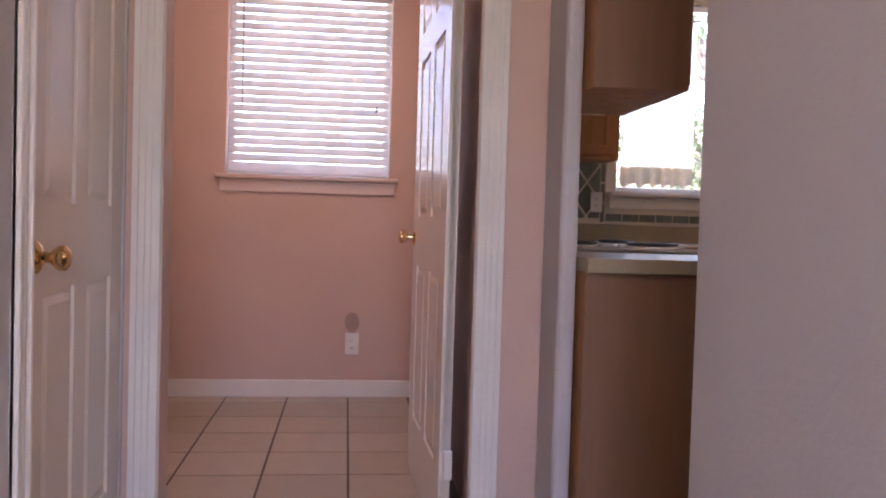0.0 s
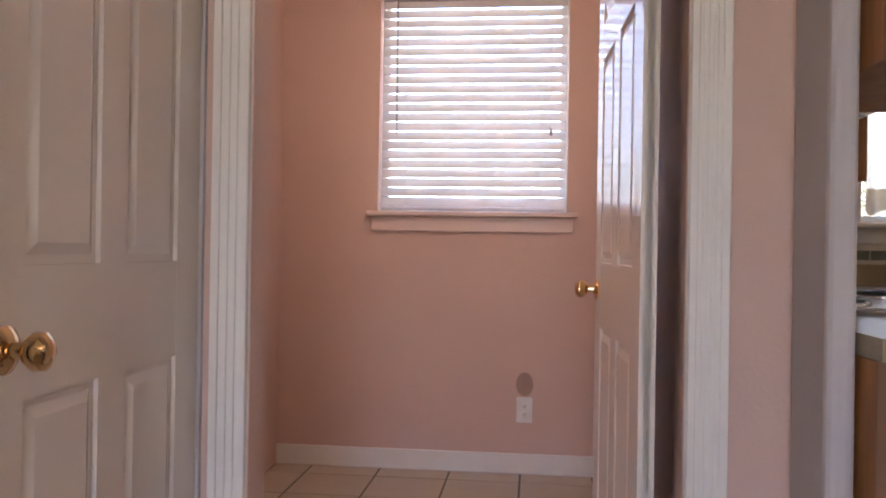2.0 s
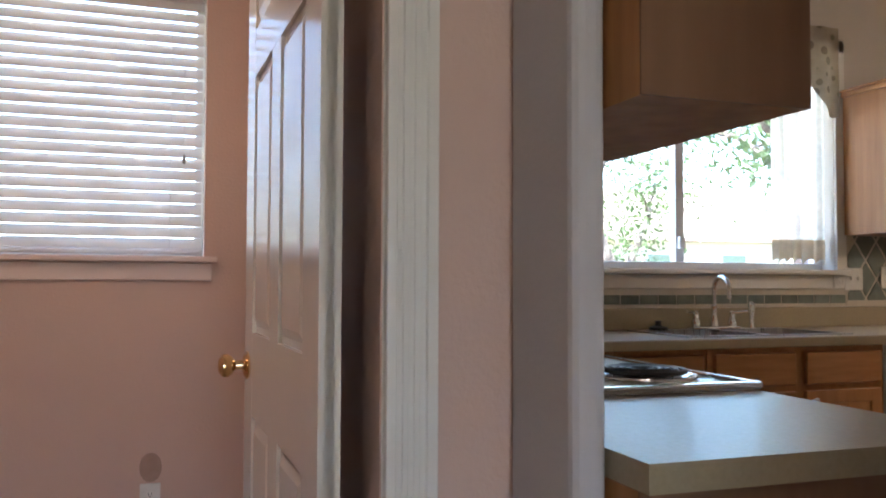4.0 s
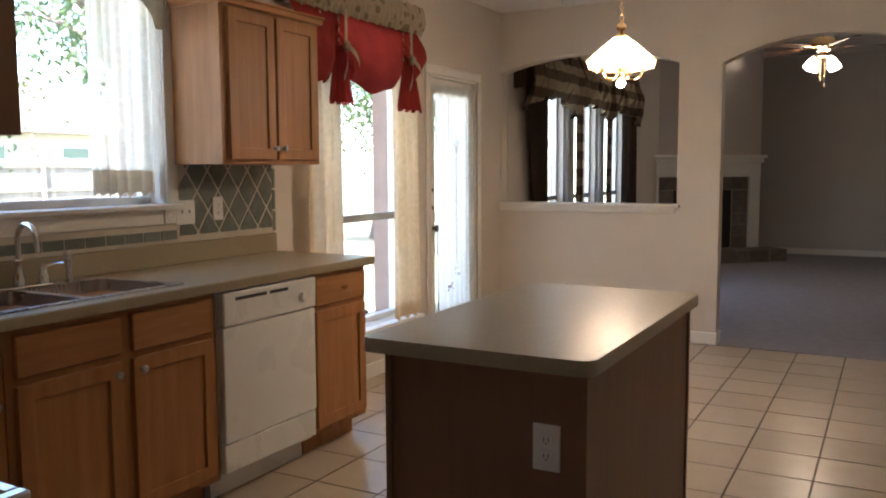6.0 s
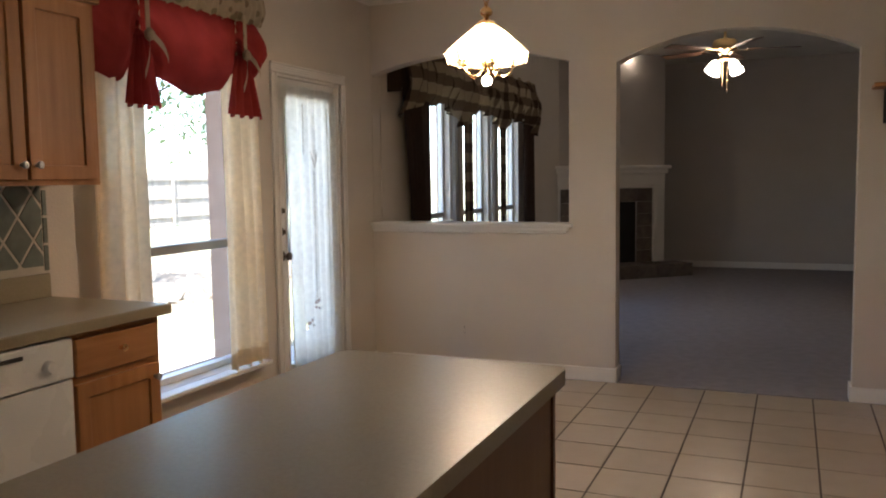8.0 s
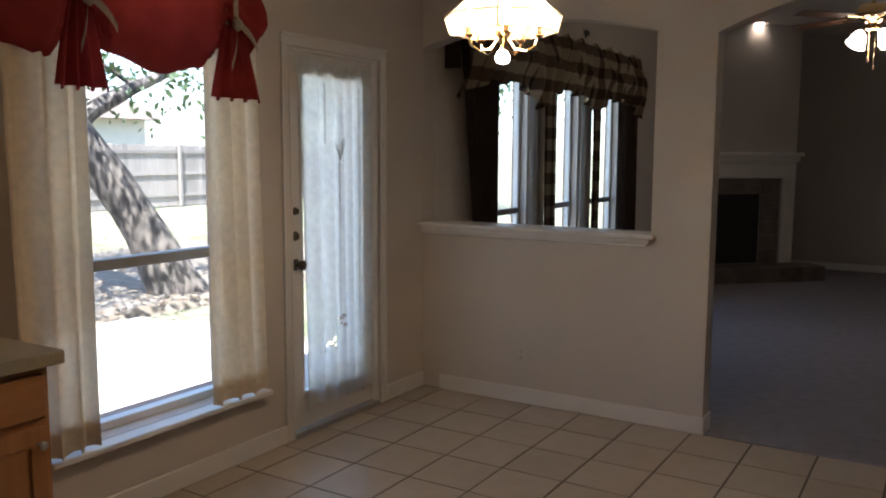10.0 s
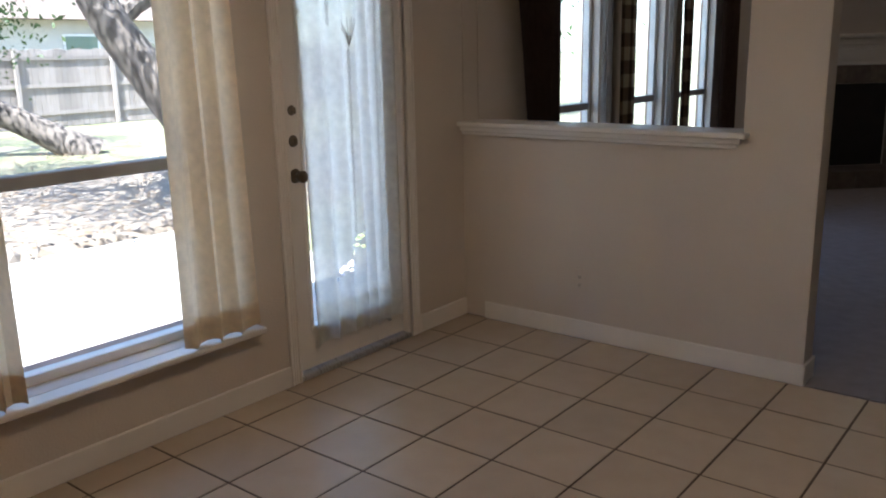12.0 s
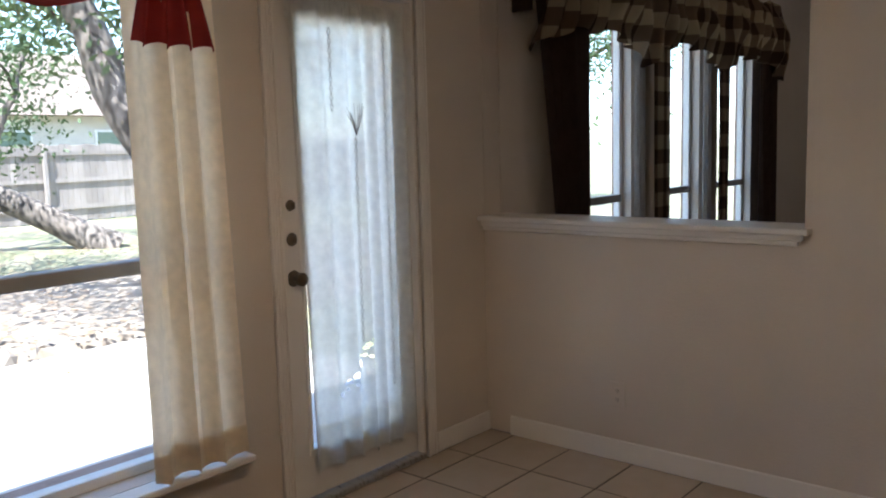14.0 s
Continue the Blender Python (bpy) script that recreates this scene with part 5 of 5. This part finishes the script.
solid("curtain_rod", tube([(0.09, 0.25, 2.32), (0.09, 3.85, 2.32)], 0.012, 8), BLACK, "dark curtain rod over the living room windows", "curtain rod", smooth=True)
for y in (1.35, 2.0, 2.65):
    t = thing("curtain_hook", (0.0, y, 2.55), "small black bow-shaped hook above the plaid valance", "wall hook")
    part("plate", boxes((0.0045, 0.012, y - 0.012, y + 0.012, 2.53, 2.57), bevel=0.003), BLACK, t)
    part("bow", boxes((0.012, 0.02, y - 0.05, y - 0.012, 2.55, 2.59), (0.012, 0.02, y + 0.012, y + 0.05, 2.55, 2.59), bevel=0.006), BLACK, t)


def fireplace():
    """Corner chimney breast at 45 degrees, with white mantel, slate surround and raised hearth."""
    t = thing("fireplace", (1.207, 6.543, 0), "corner fireplace with white mantel, slate surround and dark firebox", "fireplace", rz=45, kind="structure")
    # own axes: x along the breast from its outer end inwards is negative, y into the corner
    ob = part("chimney_breast", cell_wall("y", 0.0, 0.60, -1.90, 0.0, 0.0, H_L, [(-1.45, -0.47, 0.18, 1.03)]), PAINT_LIV, t, local=True)
    part("firebox", boxes((-1.45, -0.47, 0.35, 0.40, 0.18, 1.03), (-1.45, -1.43, 0.02, 0.35, 0.18, 1.03), (-0.49, -0.47, 0.02, 0.35, 0.18, 1.03), (-1.43, -0.49, 0.02, 0.35, 0.17, 0.19), (-1.43, -0.49, 0.02, 0.35, 1.0, 1.03)), FIREBLACK, t, "plain black firebox", local=True)
    part("screen", boxes((-1.43, -0.49, 0.03, 0.036, 0.19, 1.0)), FIREBLACK, t, "black mesh fire screen", local=True)
    for k in range(5):
        for x0, x1 in ((-0.47, -0.21), (-1.71, -1.45)):
            part("slate_tile", boxes((x0 + 0.002, x1 - 0.002, -0.014, 0.0, 0.182 + k * 0.17, 0.348 + k * 0.17), bevel=0.003), STONE, t, local=True)
    for k in range(6):
        part("slate_tile", boxes((-1.71 + k * 0.25 + 0.002, -1.46 + k * 0.25 - 0.002, -0.014, 0.0, 1.034, 1.215), bevel=0.003), STONE, t, local=True)
    for x0, x1 in ((-0.21, -0.03), (-1.89, -1.71)):
        part("mantel_leg", boxes((x0, x1, -0.05, 0.0, 0.18, 1.22), (x0 + 0.03, x1 - 0.03, -0.06, -0.05, 0.3, 1.1), bevel=0.004), TRIM, t, local=True)
    part("mantel_frieze", boxes((-1.89, -0.03, -0.055, 0.0, 1.22, 1.42), (-1.86, -0.06, -0.065, -0.055, 1.26, 1.38), bevel=0.004), TRIM, t, local=True)
    part("mantel_shelf", boxes((-1.93, 0.01, -0.15, 0.0, 1.485, 1.53), (-1.91, -0.01, -0.10, 0.0, 1.42, 1.485), bevel=0.006), TRIM, t, local=True)
    for k in range(7):
        part("hearth_stone", boxes((-1.92 + k * 0.30 + 0.002, -1.62 + k * 0.30 - 0.002, -0.42, -0.002, 0.004, 0.18), bevel=0.008), STONE, t, local=True)


fireplace()


def ceiling_fan():
    cx, cy, z = 2.27, 2.8, 2.55
    t = thing("ceiling_fan", (cx, cy, z), "brass ceiling fan with dark blades and four lit tulip shades", "ceiling fan")
    part("downrod", lathe(((0.06, H_L - z), (0.055, H_L - z - 0.04), (0.014, H_L - z - 0.06), (0.014, 0.10), (0.001, 0.10)), at=(cx, cy, z), n=16), BRASS, t, smooth=True)
    part("motor", lathe(((0.03, 0.11), (0.10, 0.09), (0.12, 0.05), (0.115, 0.0), (0.08, -0.03), (0.05, -0.05), (0.05, -0.09), (0.02, -0.11), (0.001, -0.11)), at=(cx, cy, z), n=28), BRASS, t, smooth=True)
    for i in range(5):
        a = radians(10 + 72 * i)
        m = Matrix.Translation((cx, cy, z)) @ Matrix.Rotation(a, 4, 'Z') @ Matrix.Rotation(radians(9), 4, 'X')
        bm = boxes((0.20, 0.66, -0.062, 0.062, -0.004, 0.004), bevel=0.003)
        for v in bm.verts:
            if v.co.x < 0.3:
                v.co.y *= 0.75
        bm.transform(m)
        b = part("blade", bm, FANW, t)
        bm = boxes((0.10, 0.24, -0.018, 0.018, -0.012, -0.005), bevel=0.003)
        bm.transform(m)
        part("blade_iron", bm, BRASS, b)
    for i in range(4):
        a = radians(45 + 90 * i)
        d = Vector((math.cos(a), math.sin(a), 0))
        arm = part("lamp_arm", tube([Vector((cx, cy, z - 0.07)) + d * 0.04, Vector((cx, cy, z - 0.085)) + d * 0.08, Vector((cx, cy, z - 0.11)) + d * 0.10], 0.008, 7), BRASS, t, smooth=True)
        m = Matrix.Translation(Vector((cx, cy, z - 0.11)) + d * 0.10) @ Vector((0, 0, -1)).rotation_difference(Vector((d.x * 0.6, d.y * 0.6, -1)).normalized()).to_matrix().to_4x4()
        part("tulip_shade", lathe(((0.022, 0.0), (0.035, -0.02), (0.048, -0.06), (0.052, -0.09), (0.062, -0.115), (0.055, -0.112), (0.02, -0.06)), m=m, n=18), BULB2, arm, "lit frosted glass tulip shade", smooth=True)
    for dx, l in ((0.02, 0.26), (-0.02, 0.20)):
        part("pull_chain", tube([(cx + dx, cy, z - 0.11), (cx + dx, cy, z - 0.11 - l)], 0.0022, 5), BRASS, t)
        part("chain_knob", lathe(((0.002, 0.02), (0.009, 0.01), (0.009, -0.012), (0.002, -0.02)), at=(cx + dx, cy, z - 0.12 - l), n=10), FANW, t)
    bulb("fan_lamp", (cx, cy, z - 0.28), 1.15, 0.08)


ceiling_fan()
t = thing("recessed_light", (0.78, 6.12, H_L - 0.01), "lit recessed ceiling lamp above the fireplace", "ceiling light")
part("trim_ring", lathe(((0.095, 0.0), (0.09, -0.008), (0.065, -0.004), (0.06, 0.0)), at=(0.78, 6.12, H_L - 0.001), n=24), TRIM, t, smooth=True)
part("lens", lathe(((0.06, 0.0), (0.058, -0.004), (0.001, -0.005)), at=(0.78, 6.12, H_L - 0.002), n=24), RECESS, t, "lit lens")
sp = new("recessed_spot", bpy.data.lights.new("recessed_spot", 'SPOT'))
sp.data.energy, sp.data.spot_size, sp.data.spot_blend, sp.data.color, sp.data.shadow_soft_size = 2.2, radians(140), 0.8, (1.0, 0.75, 0.5), 0.05
sp.matrix_world = look((0.78, 6.12, H_L - 0.02), (0.78, 6.14, 0))
t = thing("ceiling_vent", (0.5, 5.4, H_L), "dark ceiling air vent near the fireplace", "vent")
part("frame", boxes((0.42, 0.72, 5.2, 5.35, H_L - 0.012, H_L - 0.001), bevel=0.003), PLATE, t)
for k in range(5):
    part("slat", boxes((0.44, 0.70, 5.215 + k * 0.026, 5.228 + k * 0.026, H_L - 0.016, H_L - 0.011)), DARKP, t)


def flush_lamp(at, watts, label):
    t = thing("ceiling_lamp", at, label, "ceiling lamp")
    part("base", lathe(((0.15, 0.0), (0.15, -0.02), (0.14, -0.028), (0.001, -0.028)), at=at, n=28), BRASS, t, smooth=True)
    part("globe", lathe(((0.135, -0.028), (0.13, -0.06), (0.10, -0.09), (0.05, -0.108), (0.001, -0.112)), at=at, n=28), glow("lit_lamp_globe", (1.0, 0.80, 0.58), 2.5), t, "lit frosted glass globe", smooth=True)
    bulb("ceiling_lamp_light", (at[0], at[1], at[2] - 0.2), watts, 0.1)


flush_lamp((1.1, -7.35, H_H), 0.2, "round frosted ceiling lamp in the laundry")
# the hall fixture is an assumed one, never in view, added to lift the walls
flush_lamp((4.9, -7.1, H_H), 0.3, "added unseen frosted ceiling lamp that brightens the hall")


# ---- outside ----
GZ = -0.15
g = bmesh.new()
bmesh.ops.create_grid(g, x_segments=60, y_segments=60, size=60, matrix=Matrix.Translation((-30, 0, GZ - 0.02)))
for v in g.verts:
    v.co.z += 0.05 * noise.noise(v.co * 0.15) if v.co.x < -8 else 0
solid("ground", g, GRASS, "lawn with fallen leaves and dappled shade", "ground", kind="structure")
far = bmesh.new()
bmesh.ops.create_grid(far, x_segments=1, y_segments=1, size=900, matrix=Matrix.Translation((0, 0, GZ - 0.4)))
solid("ground_far", far, GRASS, "open ground reaching the horizon", "ground", kind="structure")
solid("patio", boxes((-4.05, -0.18, -7.5, 1.0, GZ - 0.05, GZ), bevel=0.01), CONC, "pale sunlit concrete patio", "patio", kind="structure")
bm = bmesh.new()
bmesh.ops.create_grid(bm, x_segments=40, y_segments=40, size=1, matrix=Matrix.Translation((-6.4, 0.5, GZ + 0.01)) @ Matrix.Diagonal((2.4, 7.5, 1, 1)))
for v in bm.verts:
    v.co.z += 0.05 + 0.06 * noise.noise(v.co * 1.1)
    if min(abs(v.co.x + 4.0), abs(v.co.x + 8.8), abs(v.co.y - 8), abs(v.co.y + 7)) < 0.05:
        v.co.z = GZ - 0.06
solid("mulch_bed", bm, MULCH, "mulched bed with leaves and small stones", "garden bed", kind="stuff")
rnd = random.Random(7)
bm = bmesh.new()
for i in range(70):
    y = -6.5 + 13.5 * rnd.random()
    m = Matrix.Translation((-4.1 - 0.25 * rnd.random() - 0.8 * (rnd.random() ** 3), y, GZ + 0.02)) @ Euler((rnd.random(), rnd.random(), rnd.random() * 6)).to_matrix().to_4x4() @ Matrix.Diagonal((0.08 + 0.12 * rnd.random(), 0.06 + 0.07 * rnd.random(), 0.04 + 0.04 * rnd.random(), 1))
    bmesh.ops.create_icosphere(bm, subdivisions=1, radius=1, matrix=m)
solid("edging_stones", bm, mat("garden_stone", (0.20, 0.17, 0.14), (0.13, 0.11, 0.09), rough=0.9, scale=6, bump=0.4, bscale=30), "rough stones edging the garden bed", "stones", kind="stuff")
verts, faces = [], []
for i in range(9000):
    x, y = -3.3 - 9 * rnd.random() ** 1.2, -7 + 16 * rnd.random()
    s, a = 0.02 + 0.03 * rnd.random(), rnd.random() * 6.3
    z = GZ + (0.012 if x > -3.9 else (0.09 if -8.7 < x else 0.03)) + 0.02 * rnd.random()
    if x > -3.9 and rnd.random() < 0.8:
        continue
    dx, dy = math.cos(a) * s, math.sin(a) * s
    k = len(verts)
    verts += [(x - dx, y - dy, z), (x + dy * 0.5, y - dx * 0.5, z + 0.01 * rnd.random()), (x + dx, y + dy, z + 0.012), (x - dy * 0.5, y + dx * 0.5, z)]
    faces.append((k, k + 1, k + 2, k + 3))
me = bpy.data.meshes.new("leaf_litter")
me.from_pydata(verts, [], faces)
me.materials.append(mat("dry_leaf", (0.20, 0.13, 0.07), (0.12, 0.08, 0.045), rough=0.8, scale=2))
tagged(new("leaf_litter", me), "dry fallen leaves on the bed and patio edge", "leaves", kind="stuff")


def tree(name, base, lean, height, radius, limbs, crown, leaves, label, seed):
    """Leaning live oak: tapered trunk, limbs that fork, and a crown of loose leaf clumps."""
    r = random.Random(seed)
    t = thing(name, base, label, "tree")
    b = Vector(base)
    top = b + Vector(lean) + Vector((0, 0, height))
    pts, rad = [], []
    for i in range(15):
        k = i / 14
        p = b.lerp(top, k) + Vector((noise.noise(Vector((k * 3, seed, 0))), noise.noise(Vector((k * 3, seed, 5))), 0)) * 0.25 * k
        p.z -= 0.1 * (1 - k)
        pts.append(p)
        rad.append(radius * (1.35 - 0.35 * min(1, k * 6)) * (1 - 0.55 * k))
    bm = tube(pts, rad, 14)
    ends = [pts[-1]]
    for k, d, ln in limbs:
        s = pts[int(k * 14)]
        d = Vector(d).normalized()
        q = [s]
        for i in range(1, 9):
            d = (d + Vector((r.uniform(-0.28, 0.28), r.uniform(-0.28, 0.28), r.uniform(-0.16, 0.24)))).normalized()
            q.append(q[-1] + d * ln / 8)
        r0 = rad[int(k * 14)] * 0.55
        tube(q, [r0 * (1 - 0.8 * i / 8) for i in range(9)], 9, bm)
        ends += [q[4], q[6], q[8]]
        for j in (3, 5, 6):
            e = Vector((r.uniform(-1, 1), r.uniform(-1, 1), r.uniform(-0.3, 0.8))).normalized()
            w = [q[j], q[j] + e * ln * 0.16, q[j] + e * ln * 0.28 + Vector((0, 0, -0.05 * ln)), q[j] + e * ln * 0.42]
            tube(w, [r0 * 0.35, r0 * 0.25, r0 * 0.17, r0 * 0.06], 6, bm)
            ends.append(w[-1])
            ends.append(w[2])
    for v in bm.verts:
        v.co += v.co.normalized() * 0 + Vector((noise.noise(v.co * 6), noise.noise(v.co * 6 + Vector((9, 0, 0))), 0)) * radius * 0.10
    part("trunk", bm, BARK, t, smooth=True)
    vs, fs = [], []
    for i in range(leaves):
        c = r.choice(ends)
        o = Vector((r.gauss(0, 1), r.gauss(0, 1), r.gauss(0, 0.7))) * crown
        p = c + o - b
        s = r.uniform(0.035, 0.075)
        d1 = Vector((r.uniform(-1, 1), r.uniform(-1, 1), r.uniform(-1, 1))).normalized()
        d2 = d1.orthogonal().normalized()
        k = len(vs)
        vs += [p - d1 * s, p + d2 * s * 0.45, p + d1 * s, p - d2 * s * 0.45]
        fs.append((k, k + 1, k + 2, k + 3))
    me = bpy.data.meshes.new("crown")
    me.from_pydata(vs, [], fs)
    me.materials.append(LEAF)
    cr = new("crown", me)
    cr.parent = t
    ROOT[cr] = ROOT[t]
    return t


tree("oak_tree", (-4.6, 2.05, GZ), (-1.0, -1.75, 0), 3.9, 0.27,
     [(0.55, (0.2, 0.9, 0.75), 2.6), (0.8, (-0.5, -0.8, 0.6), 3.4), (0.9, (0.3, -0.9, 0.5), 3.0), (1.0, (-0.6, 0.2, 0.8), 3.2), (0.7, (-0.9, 0.5, 0.4), 2.8)],
     0.42, 7000, "leaning live oak with rough grey bark beside the patio", 3)
tree("oak_tree", (-11.2, 4.1, GZ), (-2.2, -3.6, 0), 2.4, 0.26,
     [(0.5, (-0.2, 0.5, 0.9), 3.0), (0.75, (0.2, -0.7, 0.8), 3.4), (1.0, (0.1, -0.8, 0.7), 3.6), (0.9, (-0.7, 0.1, 0.9), 3.2)],
     0.55, 9000, "low leaning live oak across the lawn", 8)
tree("oak_tree", (-8.2, 0.4, GZ), (-0.6, -1.9, 0), 4.6, 0.24,
     [(0.6, (0.4, 0.6, 0.8), 3.0), (0.8, (-0.6, -0.6, 0.7), 3.4), (1.0, (0.2, -0.3, 0.9), 3.2), (0.9, (0.8, -0.3, 0.5), 3.0)],
     0.5, 4500, "live oak with spreading limbs in the garden bed", 12)
tree("oak_tree", (-7.0, 9.0, GZ), (0.9, -0.8, 0), 4.2, 0.24,
     [(0.5, (0.5, -0.6, 0.6), 3.0), (0.7, (0.7, 0.4, 0.5), 3.2), (0.9, (-0.2, -0.9, 0.5), 3.0), (1.0, (0.4, 0.1, 0.9), 3.0), (0.6, (0.2, -0.9, 0.2), 2.6)],
     0.55, 12000, "leafy live oak outside the living room windows", 21)
tree("oak_tree", (-9.5, 15.0, GZ), (0.5, -1.0, 0), 4.6, 0.28,
     [(0.5, (0.5, -0.6, 0.6), 3.4), (0.7, (0.7, 0.4, 0.5), 3.4), (0.9, (-0.2, -0.9, 0.5), 3.4), (1.0, (0.4, 0.1, 0.9), 3.2)],
     0.7, 12000, "leafy live oak far across the lawn", 33)


def fence():
    t = thing("wooden_fence", (-17.5, 4, GZ), "weathered grey-brown board fence along the yard", "fence")
    x, h = -17.5, 1.85
    me = None
    for i in range(210):
        y = -9.0 + i * 0.146
        if me is None:
            s = part("board", boxes((0.0, 0.019, 0.0, 0.140, 0.0, h), bevel=0.003), FENCEW, t, local=True)
            me = s.data
        else:
            s = new("board", me)
            s.parent = t
        s.matrix_basis = pose(0.02, y - 4, 0.02 * math.sin(i * 1.7), 0, 0, 0)
    for z in (0.3, 0.95, 1.6):
        part("rail", boxes((x + 0.041, x + 0.08, -9.0, 21.6, GZ + z, GZ + z + 0.09)), FENCEW, t)
    for k in range(13):
        part("post", boxes((x + 0.082, x + 0.17, -8.9 + k * 2.44, -8.81 + k * 2.44, GZ, GZ + h + 0.02), bevel=0.004), FENCEW, t)


fence()


def neighbour():
    t = thing("neighbour_house", (-26, 8, GZ), "pale neighbouring house with shingled roof beyond the fence", "house")
    part("wall", boxes((-32, -25, 1.0, 18.0, GZ, 2.9)), SIDING, t)
    bm = bmesh.new()
    a = [bm.verts.new(p) for p in ((-24.3, 0.3, 2.75), (-24.3, 18.7, 2.75), (-28.5, 16.0, 5.2), (-28.5, 3.0, 5.2), (-32.7, 0.3, 2.75), (-32.7, 18.7, 2.75))]
    for f in ((0, 1, 2, 3), (4, 3, 2, 5), (0, 3, 4), (1, 5, 2), (0, 4, 5, 1)):
        bm.faces.new([a[i] for i in f])
    part("roof", bm, ROOFM, t)
    for y in (4.0, 7.6, 11.0, 14.5):
        w = part("window", boxes((-25.0, -24.95, y, y + 1.3, 0.9, 2.3), bevel=0.01), VINYL, t)
        part("pane", boxes((-24.952, -24.94, y + 0.08, y + 1.22, 0.98, 2.22)), mat("reflecting_green_pane", (0.13, 0.19, 0.15), rough=0.1), w)


neighbour()

# ---- floor tiles ----
PX, PY = 0.318, 0.333
X0, Y0 = 0.476 - 2 * PX, -1.667 + 6 * PY
tile_me = None
for i in range(-1, 21):
    for j in range(-2, 26):
        xa, xb = X0 + i * PX, X0 + (i + 1) * PX
        yb, ya = Y0 - j * PY, Y0 - (j + 1) * PY
        if ya <= -6.6:
            ya, yb = ya - 0.045, yb - 0.045
        lo_x, hi_x, lo_y, hi_y = (0.0, 4.05, -6.40, -0.001) if ya > -6.6 else (0.0, 6.6, -8.22, -6.405)
        if (ya > -6.6 and yb < -2.98 and xb < 0.52) or (xa < 2.2 and ya < -6.42 < yb):
            continue
        xa, xb, ya, yb = max(xa, lo_x), min(xb, hi_x), max(ya, lo_y), min(yb, hi_y)
        if xb - xa < 0.02 or yb - ya < 0.02:
            continue
        if tile_me is None:
            first = part("tile", boxes((-0.5, 0.5, -0.5, 0.5, -0.5, 0.5)), TILE, floor, local=True)
            bm = bmesh.new()
            bmesh.ops.create_cube(bm, size=1)
            bmesh.ops.bevel(bm, geom=[e for e in bm.edges if all(v.co.z > 0 for v in e.verts)], offset=0.012, segments=1, profile=0.5, affect='EDGES')
            bm.to_mesh(first.data)
            bm.free()
            tile_me = first.data
            ob = first
        else:
            ob = new("tile", tile_me)
            ob.parent = floor
        gw = 0.0095
        ob.matrix_basis = pose((xa + xb) / 2, (ya + yb) / 2, -0.004 + 0.0004 * math.sin(i * 3.1 + j * 1.7)) @ Matrix.Diagonal((xb - xa - gw, yb - ya - gw, 0.008, 1))
